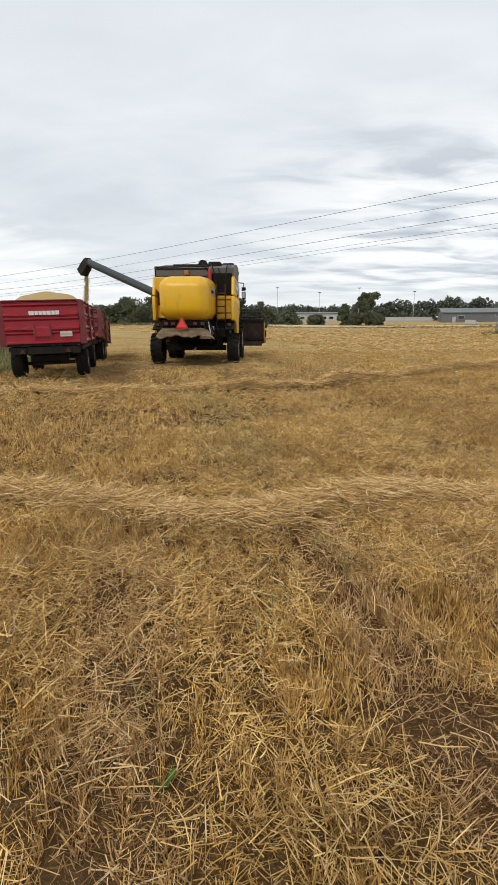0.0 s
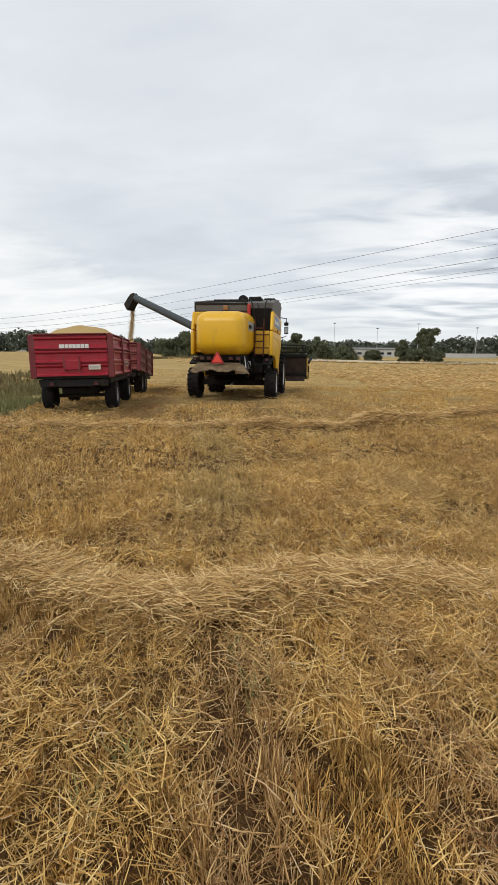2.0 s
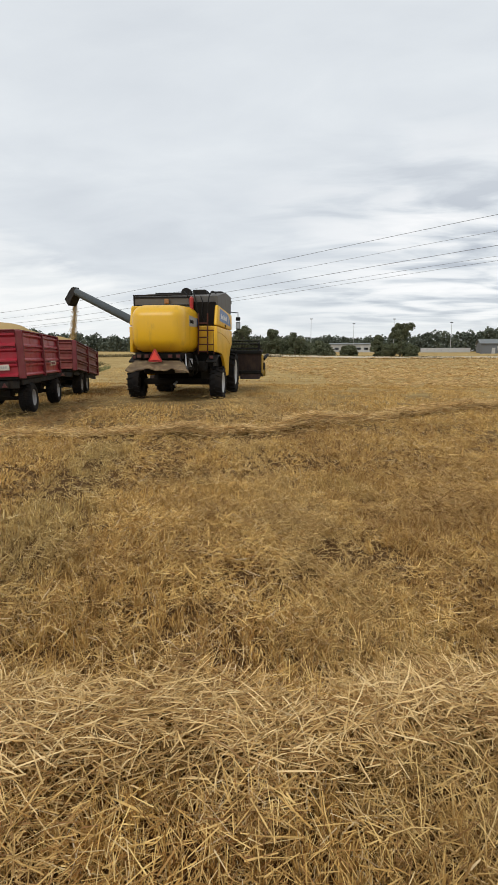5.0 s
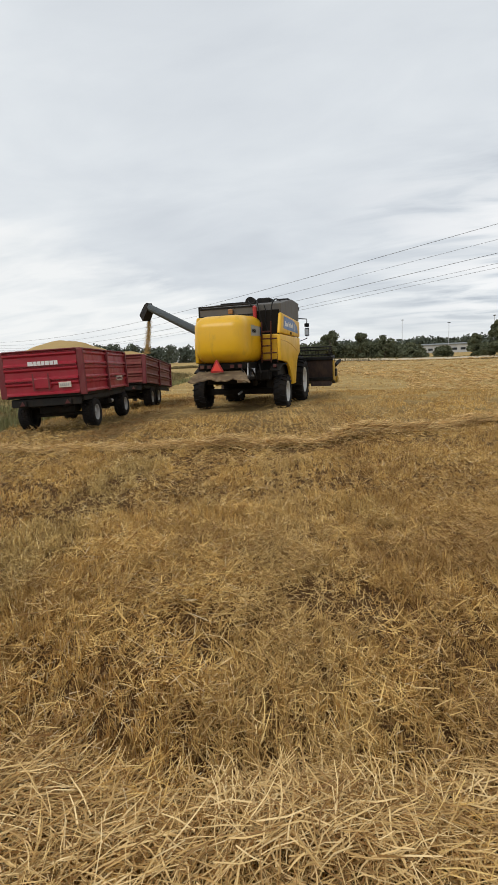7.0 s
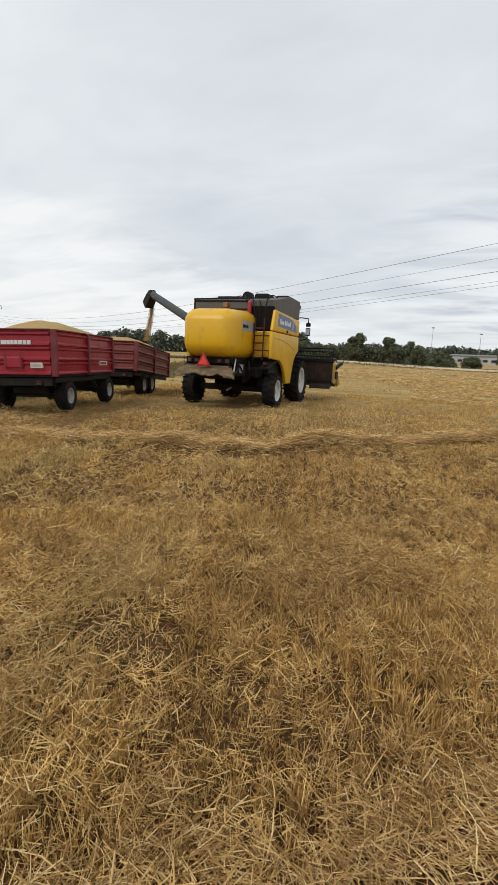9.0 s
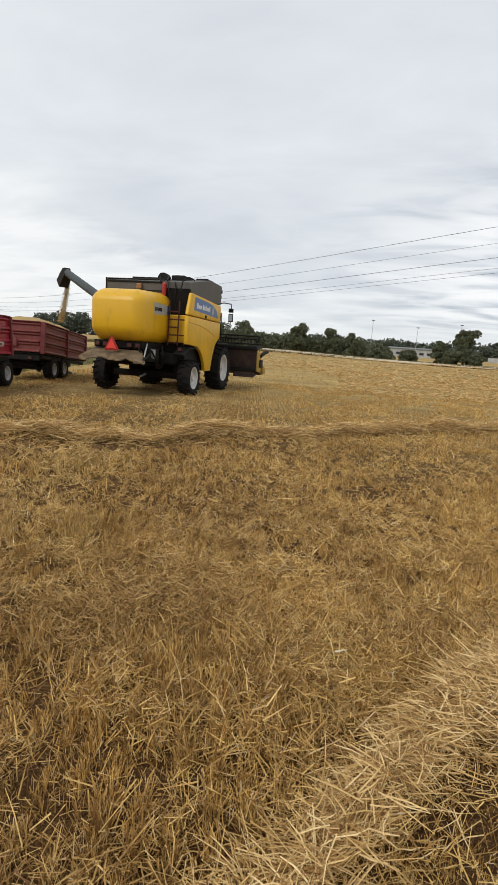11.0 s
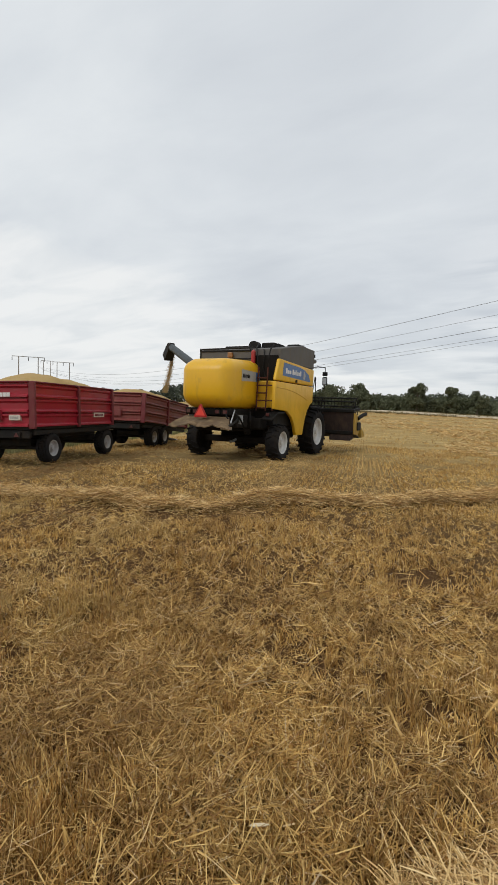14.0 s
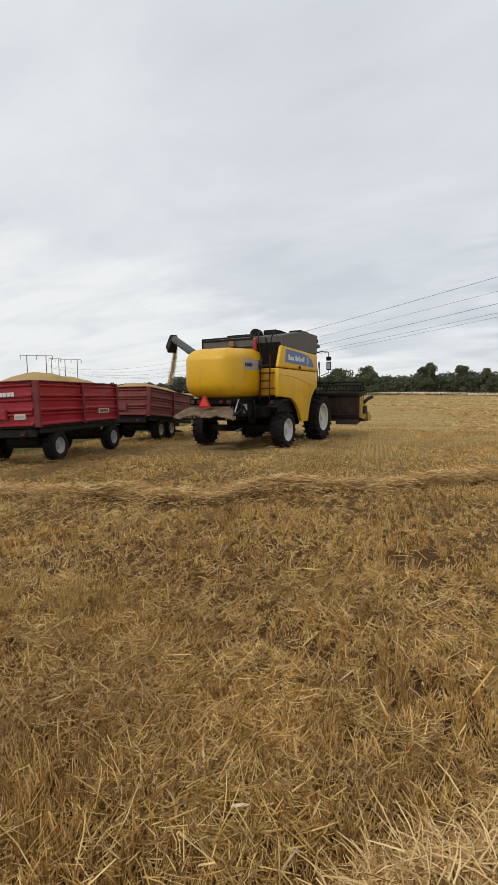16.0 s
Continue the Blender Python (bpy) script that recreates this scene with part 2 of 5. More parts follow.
open_soil = n.ramp(n.math("DIVIDE", mid.outputs["Value"], 40.0), [(0.12, 1.0), (0.5, 0.0)])
n.bump(fibre, 0.7, 0.05)
M_FIELD = n.done(n.mix(open_soil, straw, soil), 0.95, 0.0, 0.03)


def straw_material(name, dark, mid, pale, grey=(0.36, 0.30, 0.22)):
    n = Nodes(name)
    geo = n.add("ShaderNodeNewGeometry")
    rnd = geo.outputs["Random Per Island"]
    c = n.ramp(rnd, [(0.0, dark), (0.3, mid), (0.62, tuple((p + q) / 2 for p, q in zip(mid, pale))), (0.86, pale), (1.0, grey)])
    # tufts differ from one another
    tuft = n.noise(7.0, 2, 0.6)
    c = n.mix(n.ramp(tuft, [(0.36, 0.7), (0.5, 0.0)]), c, n.mix(rnd, tuple(x * 0.45 for x in dark), tuple(x * 0.8 for x in mid)))
    pt = n.noise(0.9, 6, 0.66, (0.8, 1.2, 1.0), 0.7)
    c = n.mix(n.ramp(pt, [(0.38, 0.36), (0.54, 0.0)]), c, n.mix(rnd, (0.12, 0.060, 0.026), (0.34, 0.19, 0.072)))
    # coordinates along and across the drilled rows
    rows = n.add("ShaderNodeMapping")
    rows.inputs["Rotation"].default_value = (0, 0, radians(-13.9))
    n.link(n.co, rows.inputs[0])
    cut = n.add("ShaderNodeSeparateXYZ")
    n.link(rows.outputs[0], cut.inputs[0])
    across, along = cut.outputs[0], cut.outputs[1]
    ragged = n.math("MULTIPLY", n.math("SUBTRACT", n.noise(1.6, 4, 0.6), 0.5), 1.1)

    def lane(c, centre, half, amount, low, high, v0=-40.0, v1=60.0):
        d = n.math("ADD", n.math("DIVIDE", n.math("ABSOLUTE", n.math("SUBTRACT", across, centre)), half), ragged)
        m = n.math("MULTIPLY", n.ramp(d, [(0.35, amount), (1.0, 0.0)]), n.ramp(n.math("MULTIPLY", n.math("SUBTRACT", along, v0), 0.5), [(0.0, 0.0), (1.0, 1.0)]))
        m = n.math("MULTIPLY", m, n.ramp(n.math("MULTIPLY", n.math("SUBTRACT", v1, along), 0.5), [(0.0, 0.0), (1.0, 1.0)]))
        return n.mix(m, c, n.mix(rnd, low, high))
    # pressed brown lanes, pale ones, and a grey-green weedy strip
    c = n.mix(n.ramp(n.noise(1.0, 3, 0.5, (1.25, 0.08, 1.0), 0.3, rows.outputs[0]), [(0.52, 0.0), (0.63, 0.36)]), c, n.mix(rnd, (0.15, 0.075, 0.028), (0.48, 0.28, 0.09)))
    c = lane(c, 2.9, 1.1, 0.26, (0.15, 0.075, 0.028), (0.48, 0.27, 0.090))
    c = lane(c, 1.2, 0.55, 0.32, (0.42, 0.28, 0.11), (0.82, 0.60, 0.26))
    c = lane(c, -1.1, 0.62, 0.42, (0.22, 0.165, 0.065), (0.64, 0.50, 0.22), -17.6, -9.0)
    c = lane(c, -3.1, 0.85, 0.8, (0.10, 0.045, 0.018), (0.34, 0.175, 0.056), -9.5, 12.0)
    # dark brown patch under the combine: its contact shade put into the straw colour
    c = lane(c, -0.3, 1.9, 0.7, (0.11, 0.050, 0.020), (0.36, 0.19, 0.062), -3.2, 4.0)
    for centre in (2.3, 4.4):
        c = lane(c, centre, 0.6, 0.45, (0.46, 0.31, 0.13), (0.84, 0.62, 0.28), -9.0, 8.0)
    for centre, v0, v1 in ((-1.1, -24.0, -17.3), (-2.3, -24.0, -17.6), (-0.33, -24.0, -17.6), (0.31, -19.0, -16.6), (2.83, -18.8, -16.4)):
        c = lane(c, centre, 0.30, 0.42, (0.19, 0.095, 0.055), (0.68, 0.46, 0.27), v0, v1)
    c = n.mix(n.ramp(n.noise(0.8, 4, 0.6), [(0.58, 0.0), (0.72, 0.35)]), c, n.mix(rnd, (0.26, 0.20, 0.06), (0.58, 0.45, 0.19)))
    return n.done(c, 0.65, 0.0, 0.25)


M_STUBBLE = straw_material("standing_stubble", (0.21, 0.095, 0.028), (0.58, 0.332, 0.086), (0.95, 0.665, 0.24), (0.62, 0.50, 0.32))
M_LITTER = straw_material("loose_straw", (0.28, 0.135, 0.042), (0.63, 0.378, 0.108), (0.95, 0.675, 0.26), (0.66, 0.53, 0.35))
n = Nodes("windrow_straw")
rnd = n.add("ShaderNodeNewGeometry").outputs["Random Per Island"]
M_WINDROW = n.done(n.ramp(rnd, [(0.0, (0.27, 0.145, 0.05)), (0.3, (0.52, 0.33, 0.12)), (0.7, (0.77, 0.535, 0.235)), (1.0, (0.88, 0.66, 0.34))]), 0.6, 0.0, 0.25)


def foliage(name, dark, light):
    n = Nodes(name)
    rnd = n.add("ShaderNodeNewGeometry").outputs["Random Per Island"]
    c = n.mix(rnd, dark, light)
    c = n.mix(n.ramp(n.noise(0.25, 3), [(0.4, 0.0), (0.7, 0.5)]), c, tuple(x * 0.6 for x in dark))
    return n.done(c, 0.7, 0.0, 0.2)


# Distance haze is put into both leaf colours: paler, greyer, bluer in far wood.
M_LEAF = foliage("hazed_tree_leaves", (0.10, 0.112, 0.062), (0.155, 0.166, 0.098))
M_LEAF_FAR = foliage("hazed_far_wood_leaves", (0.090, 0.105, 0.078), (0.125, 0.142, 0.102))
M_WEED = foliage("ditch_grass", (0.11, 0.125, 0.045), (0.36, 0.33, 0.15))
M_DRYWEED = foliage("dry_verge_grass", (0.12, 0.095, 0.04), (0.30, 0.24, 0.11))
M_GREENLEAF = foliage("fresh_weed_leaf", (0.05, 0.13, 0.02), (0.10, 0.24, 0.04))


# ---------------------------------------------------------------- mesh helpers
def part(name, bm, material, parent=None, label="", smooth=False):
    """Links a bmesh as one mesh object under a thing or a part."""
    me = bpy.data.meshes.new(name)
    bmesh.ops.recalc_face_normals(bm, faces=bm.faces[:])
    bm.to_mesh(me)
    bm.free()
    me.materials.append(material)
    if smooth:
        me.polygons.foreach_set("use_smooth", [True] * len(me.polygons))
        me.set_sharp_from_angle(angle=radians(38))
    ob = new(name, me)
    if parent:
        ob.parent = parent
    if label:
        ob["label"] = label
    return ob


def thing(name, m, label, category, group=""):
    ob = new(name)
    ob.empty_display_size = 0.3
    ob.matrix_world = m
    return tagged(ob, label, category, group)


def box(x0, x1, y0, y1, z0, z1, bevel=0.0, seg=2, bm=None):
    own = bmesh.new()
    bmesh.ops.create_cube(own, size=1)
    for v in own.verts:
        v.co = Vector(((x0 + x1) / 2 + v.co.x * (x1 - x0), (y0 + y1) / 2 + v.co.y * (y1 - y0), (z0 + z1) / 2 + v.co.z * (z1 - z0)))
    if bevel:
        bmesh.ops.bevel(own, geom=own.edges[:], offset=bevel, segments=seg, profile=0.5, affect="EDGES")
    return join(bm, own)


def join(bm, own):
    if bm is None:
        return own
    me = bpy.data.meshes.new("tmp")
    own.to_mesh(me)
    own.free()
    bm.from_mesh(me)
    bpy.data.meshes.remove(me)
    return bm


def slab(points, axis, a, b, bevel=0.0, bm=None, seg=2):
    """A polygon of (u, v) points drawn out between a and b along an axis: x takes (y, z), y takes (x, z), z takes (x, y)."""
    own = bmesh.new()

    def at(u, v, w):
        return {"x": (w, u, v), "y": (u, w, v), "z": (u, v, w)}[axis]
    lo = [own.verts.new(at(u, v, a)) for u, v in points]
    hi = [own.verts.new(at(u, v, b)) for u, v in points]
    own.faces.new(lo)
    own.faces.new(hi[::-1])
    for i in range(len(points)):
        j = (i + 1) % len(points)
        own.faces.new((lo[i], lo[j], hi[j], hi[i]))
    bmesh.ops.recalc_face_normals(own, faces=own.faces[:])
    if bevel:
        bmesh.ops.bevel(own, geom=own.edges[:], offset=bevel, segments=seg, profile=0.5, affect="EDGES")
    return join(bm, own)


def tube(points, r, bm=None, sides=8, r_end=None):
    """A round bar along a line of points."""
    own = bmesh.new()
    pts = [Vector(p) for p in points]
    rings = []
    for i, p in enumerate(pts):
        d = (pts[min(i + 1, len(pts) - 1)] - pts[max(i - 1, 0)]).normalized()
        u = d.cross(Vector((0, 0, 1)))
        u = u.normalized() if u.length > 1e-3 else Vector((1, 0, 0))
        v = d.cross(u)
        k = r if r_end is None else r + (r_end - r) * i / (len(pts) - 1)
        rings.append([own.verts.new(p + k * (math.cos(q) * u + math.sin(q) * v)) for q in [2 * math.pi * j / sides for j in range(sides)]])
    for a, b in zip(rings, rings[1:]):
        for j in range(sides):
            own.faces.new((a[j], a[(j + 1) % sides], b[(j + 1) % sides], b[j]))
    own.faces.new(rings[0])
    own.faces.new(rings[-1][::-1])
    return join(bm, own)


def lathe(profile, sides=40, bm=None):
    """Profile of (x, radius) turned about the x axis."""
    own = bmesh.new()
    rings = []
    for x, r in profile:
        rings.append([own.verts.new((x, r * math.cos(q), r * math.sin(q))) for q in [2 * math.pi * j / sides for j in range(sides)]])
    for a, b in zip(rings, rings[1:]):
        for j in range(sides):
            own.faces.new((a[j], a[(j + 1) % sides], b[(j + 1) % sides], b[j]))
    return join(bm, own)


def wheel(name, parent, place, radius, width, rim_r, side, lugs=18, rim=M_RIM, treads=True):
    """A wheel under a thing; side +1: its outer face looks to +x."""
    w = radius * 0.10
    h = width / 2
    bm = lathe([(-h * 0.8, rim_r), (-h, rim_r + (radius - rim_r) * 0.35), (-h, radius - w * 1.7), (-h * 0.85, radius - w * 0.9), (-h * 0.4, radius - w * 0.7), (0, radius - w * 0.65),
                (h * 0.4, radius - w * 0.7), (h * 0.85, radius - w * 0.9), (h, radius - w * 1.7), (h, rim_r + (radius - rim_r) * 0.35), (h * 0.8, rim_r)], 44)
    if treads:
        for i in range(lugs):
            for s in (-1, 1):
                q0 = 2 * math.pi * (i + (0.5 if s > 0 else 0)) / lugs
                ring = []
                for x, dq in ((0.02 * s, 0.0), (h * 1.02 * s, 2.2 / lugs)):
                    for e in (-1, 1):
                        for rr in (radius - w * 1.0 - (w * 0.6 if abs(x) > 0.1 else 0), radius - (w * 0.2 if abs(x) > 0.1 else 0)):
                            q = q0 + dq + e * 0.55 / lugs
                            ring.append(bm.verts.new((x, rr * math.cos(q), rr * math.sin(q))))
                a0, a1, b0, b1, c0, c1, d0, d1 = ring
                for f in ((a0, a1, b1, b0), (c0, d0, d1, c1), (a1, c1, d1, b1), (a0, a1, c1, c0), (b0, d0, d1, b1)):
                    bm.faces.new(f)
    else:
        for i in range(lugs):
            for x in (-h * 0.5, 0, h * 0.5):
                q = 2 * math.pi * (i + (0.5 if x == 0 else 0)) / lugs
                m = Matrix.Rotation(q, 4, "X") @ Matrix.Translation((x, radius - w * 0.55, 0))
                own = bmesh.new()
                bmesh.ops.create_cube(own, size=1, matrix=m @ Matrix.Diagonal((h * 0.42, w * 0.95, radius * 3.4 / lugs, 1)))
                bm = join(bm, own)
    wob = new(name)
    wob.parent = parent
    wob.matrix_local = Matrix.Translation(place)
    part("tyre", bm, M_RUBBER, wob, smooth=True)
    s = side
    bm = lathe([(s * h * 0.86, rim_r * 1.03), (s * h * 0.80, rim_r * 0.93), (s * h * 0.45, rim_r * 0.86), (s * h * 0.32, rim_r * 0.62), (s * h * 0.5, rim_r * 0.42), (s * h * 0.5, rim_r * 0.24), (s * h * 0.72, rim_r * 0.2), (s * h * 0.72, 0.005)], 32)
    # the rim's back is coloured dark to carry the shade inside the wheel
    part("rim_back", lathe([(-s * h * 0.86, rim_r * 1.03), (-s * h * 0.7, rim_r * 0.9), (-s * h * 0.1, rim_r * 0.84), (s * h * 0.2, 0.02)], 32), M_CHASSIS, wob, "back of the rim, its shade painted dark", True)
    for i in range(8):
        q = 2 * math.pi * i / 8
        tube([(s * h * 0.48, rim_r * 0.33 * math.cos(q), rim_r * 0.33 * math.sin(q)), (s * h * 0.6, rim_r * 0.33 * math.cos(q), rim_r * 0.33 * math.sin(q))], 0.016, bm, 6)
    part("rim", bm, rim, wob, "pale painted steel rim", True)
    return wob


def bars(parent, name, m, spans, height, material, label=""):
    """Plain bars in place of lettering, on the plane of m (x to the right, y up)."""
    for u0, u1, v0, v1 in spans:
        bm = box(u0, u1, v0 * height, v1 * height, 0, 0.006)
        bm.transform(m)
        part(name, bm, material, parent, label)


def quads(name, corners, material, kind="stuff", label="", category=""):
    """Many loose quads from an array of n x 4 x 3 corners, one object."""
    me = bpy.data.meshes.new(name)
    c = np.asarray(corners, dtype=np.float32).reshape(-1, 3)
    k = len(c) // 4
    me.vertices.add(len(c))
    me.vertices.foreach_set("co", c.ravel())
    me.loops.add(len(c))
    me.loops.foreach_set("vertex_index", np.arange(len(c), dtype=np.int32))
    me.polygons.add(k)
    me.polygons.foreach_set("loop_start", np.arange(0, len(c), 4, dtype=np.int32))
    me.polygons.foreach_set("loop_total", np.full(k, 4, dtype=np.int32))
    me.update(calc_edges=True)
    me.materials.append(material)
    ob = new(name, me)
    return tagged(ob, label, category, "", kind) if label else ob


# ---------------------------------------------------------------- the ground
EDGE = Vector((-3.75, -10.4))          # a point on the field's edge beside the ditch
EDIR = Vector((-0.29, 0.957))


def smooth(a, b, x):
    t = np.clip((x - a) / (b - a), 0, 1)
    return t * t * (3 - 2 * t)


def row_near(x):
    """The straw swath that the walk crosses first."""
    return np.interp(x, [-4, -1, 0.7, 1.8, 2.7, 3.4, 4.1, 5.0, 5.7, 6.3, 7.0, 7.6, 8.2, 8.8, 10.5, 13],
                     [-16.2, -16.75, -17.15, -17.5, -17.74, -17.62, -17.45, -17.2, -16.98, -16.68, -16.05, -15.35, -14.55, -13.8, -12.0, -9.8])


def row_far(x):
    """The second swath, bending away."""
    return np.interp(x, [-5, -1, 0.3, 2.3, 3.5, 4.4, 5.3, 6.7, 8.3, 10.5, 14, 19], [-10.6, -10.0, -9.8, -9.45, -9.2, -8.7, -7.9, -6.7, -4.9, -3.0, -0.6, 2.2])


def ground(x, y):
    x, y = np.asarray(x, float), np.asarray(y, float)
    d = np.hypot(x - 2, y + 4)
    z = 1.35 * smooth(25, 165, d) + np.maximum(d - 30, 0) * 0.0012 + 2.6 * smooth(172, 235, d) + np.maximum(d - 240, 0) * 0.012
    z = z + 1.15 * np.exp(-((x + 28) / 30) ** 2) * smooth(60, 165, y)
    side = (x - EDGE.x) * -EDIR.y + (y - EDGE.y) * EDIR.x
    z = z - 0.55 * smooth(0.2, 1.8, side) * (1 - smooth(4.0, 7.5, side)) * (1 - smooth(60, 120, d))
    z = z + 0.022 * np.sin(x * 1.3 + 0.6 * y) + 0.018 * np.sin(y * 1.9 - 0.4 * x) + 0.012 * np.sin(3.1 * x + 2.3 * y)
    return z


def gz(x, y):
    return float(ground(x, y))


radii = [0.0] + list(np.geomspace(0.5, 3500, 190))
SECT = 256
verts, faces = [], []
for i, r in enumerate(radii):
    for j in range(SECT):
        q = 2 * math.pi * j / SECT
        x, y = 3 + r * math.cos(q), -10 + r * math.sin(q)
        verts.append((x, y, gz(x, y)))
for i in range(len(radii) - 1):
    for j in range(SECT):
        a, b = i * SECT + j, i * SECT + (j + 1) % SECT
        faces.append((a, b, b + SECT, a + SECT))
me = bpy.data.meshes.new("ground")
me.from_pydata(verts, [], faces)
me.materials.append(M_FIELD)
me.polygons.foreach_set("use_smooth", [True] * len(me.polygons))
tagged(new("ground", me), "harvested barley field, brown and golden stubble", "field", kind="structure")

rng = np.random.default_rng(7)


def blades(px, py, base, length, width, tilt, az=None, bend=0.25):
    """Thin bent stalks of two quads each: places, base height, length, width and tilt from upright (arrays)."""
    k = len(px)
    az = rng.uniform(0, 2 * np.pi, k) if az is None else az
    d = np.stack([np.sin(tilt) * np.cos(az), np.sin(tilt) * np.sin(az), np.cos(tilt)], 1)
    tilt2 = np.minimum(tilt + bend * rng.uniform(-0.6, 1.4, k), 1.75)
    d2 = np.stack([np.sin(tilt2) * np.cos(az + 0.2), np.sin(tilt2) * np.sin(az + 0.2), np.cos(tilt2)], 1)
    w = rng.normal(size=(k, 3))
    w -= (w * d).sum(1)[:, None] * d
    w *= (width / 2 / np.linalg.norm(w, axis=1))[:, None]
    p0 = np.stack([px, py, base], 1)
    p1 = p0 + d * (length * 0.55)[:, None]
    p2 = p1 + d2 * (length * 0.45)[:, None]
    return np.concatenate([np.stack([p0 - w, p0 + w, p1 + w, p1 - w], 1), np.stack([p1 - w, p1 + w, p2 + w * 0.6, p2 - w * 0.6], 1)], 1)


def strips(name, eight, material, label, category):
    """Stalks of six shared vertices, two quads each, so that each is one island."""
    e = np.asarray(eight, dtype=np.float32)
    k = len(e)
    co = e[:, [0, 1, 2, 3, 6, 7]].reshape(-1, 3)
    idx = (np.arange(k)[:, None] * 6 + np.array([0, 1, 2, 3, 3, 2, 4, 5])[None]).astype(np.int32).ravel()
    me = bpy.data.meshes.new(name)
    me.vertices.add(len(co))
    me.vertices.foreach_set("co", co.ravel())
    me.loops.add(len(idx))
    me.loops.foreach_set("vertex_index", idx)
    me.polygons.add(k * 2)
    me.polygons.foreach_set("loop_start", np.arange(0, len(idx), 4, dtype=np.int32))
    me.polygons.foreach_set("loop_total", np.full(k * 2, 4, dtype=np.int32))
    me.update(calc_edges=True)
    me.materials.append(material)
    return tagged(new(name, me), label, category, kind="stuff")


def scatter(k, x0, x1, y0, y1):
    return rng.uniform(x0, x1, k), rng.uniform(y0, y1, k)


def lumps(x, y, s, seed):
    """Soft patchiness between 0 and 1."""
    r = np.random.default_rng(seed)
    v = np.zeros_like(x)
    for _ in range(9):
        q, f, p = r.uniform(0, 6.28), s * r.uniform(0.6, 1.7), r.uniform(0, 6.28)
        v += np.sin(f * (x * np.cos(q) + y * np.sin(q)) + p)
    return np.clip(0.5 + v / 7, 0, 1)


def in_field(x, y):
    side = (x - EDGE.x) * -EDIR.y + (y - EDGE.y) * EDIR.x
    return side < 0.1


def trampled(x, y):
    """1 in the pressed wheel tracks that run back from the combine, 0 elsewhere."""
    c = 0.10 * np.sin(0.7 * y) + 0.012 * (y + 1) ** 2
    t = np.zeros_like(x)
    for k in (-1.5, 1.5):
        t = np.maximum(t, np.exp(-((x - k - c) / 0.30) ** 4))
    t = t * (y < 6) * (y > -13)
    for px, py, rx, ry in ((-1.9, -4.0, 1.3, 5.5), (0.0, -0.6, 2.3, 2.2), (-3.2, -5.6, 1.6, 2.6)):
        t = np.maximum(t, 0.95 * np.exp(-(((x - px) / rx) ** 2 + ((y - py) / ry) ** 2) ** 2))
    return t


def stubble(k, x0, x1, y0, y1, hi, wid, keep=None):
    x, y = scatter(k, x0, x1, y0, y1)
    # drilled rows, 12.5 cm apart, along the machine's heading
    u = x * 0.97 + y * 0.24
    x = x + (np.round(u / 0.125) * 0.125 - u) * 0.75 + rng.normal(0, 0.012, k)
    m = in_field(x, y) & (lumps(x, y, 2.6, 3) > rng.uniform(0.05, 0.42, k)) & (trampled(x, y) < rng.uniform(0.2, 1.6, k))
    if keep is not None:
        m &= keep(x, y)
    x, y = x[m], y[m]
    k = len(x)
    L = hi * rng.uniform(0.45, 1.15, k) * (0.65 + 0.7 * lumps(x, y, 1.4, 5))
    return blades(x, y, ground(x, y) - 0.01, L, wid * rng.uniform(0.7, 1.3, k), np.abs(rng.normal(0, 0.34, k)) + 1.2 * trampled(x, y), bend=0.35)


def litter(k, x0, x1, y0, y1, length, wid, keep=None):
    x, y = scatter(k, x0, x1, y0, y1)
    m = in_field(x, y) & (lumps(x, y, 1.7, 11) > rng.uniform(0.1, 0.75, k))
    if keep is not None:
        m &= keep(x, y)
    x, y = x[m], y[m]
    k = len(x)
    return blades(x, y, ground(x, y) + rng.uniform(0.015, 0.13, k), length * rng.uniform(0.4, 1.3, k), wid * rng.uniform(0.7, 1.3, k), rng.uniform(1.1, 1.68, k), bend=0.25)


def windrow(k, row, x0, x1, half, high, length, wid, seed, thin=None, body=None):
    """A heap of combed straw along a line, with a steep ragged near side and a matted top."""
    x = rng.uniform(x0, x1, k)
    fill = 0.42 + 0.8 * lumps(x, x * 0.3, 3.4, seed + 1)
    if body is not None:
        fill = fill * 0.6 + body(x)
    if thin is not None:
        fill = fill * (1 - 0.95 * np.exp(-((x - thin) / 0.75) ** 2))
    keep = rng.uniform(0, 1, k) < 0.25 + 0.75 * fill
    x, fill = x[keep], fill[keep]
    k = len(x)
    v = np.where(rng.uniform(0, 1, k) < 0.85, rng.uniform(-0.75, 1.0, k), rng.normal(0.1, 0.75, k).clip(-1.6, 1.8))
    wide = half * (0.6 + 0.7 * lumps(x, x * 0.3, 3.1, seed))
    y = row(x) + v * wide + 0.05 * np.sin(2.9 * x + seed) + 0.04 * np.sin(7.1 * x + 1) + rng.normal(0, 0.06, k)
    prof = np.where(v < -0.1, np.exp(-((v + 0.1) / 0.6) ** 4), np.exp(-((v + 0.1) / 1.0) ** 2)) * fill * high
    z = ground(x, y) + 0.03 + prof * rng.uniform(0.62, 1.0, k) + 0.015 * rng.normal(0, 1, k).clip(-1, 1)
    flow = 0.25 + 0.9 * np.sin(1.9 * x + 1.1 * seed) + 0.5 * np.sin(5.3 * x + y * 3)
    az = rng.normal(0, 0.95, k) + flow + np.pi * rng.integers(0, 2, k)
    return blades(x, y, z, length * rng.uniform(0.35, 1.3, k), wid * rng.uniform(0.6, 1.35, k), rng.uniform(1.15, 1.8, k), az, 0.35)


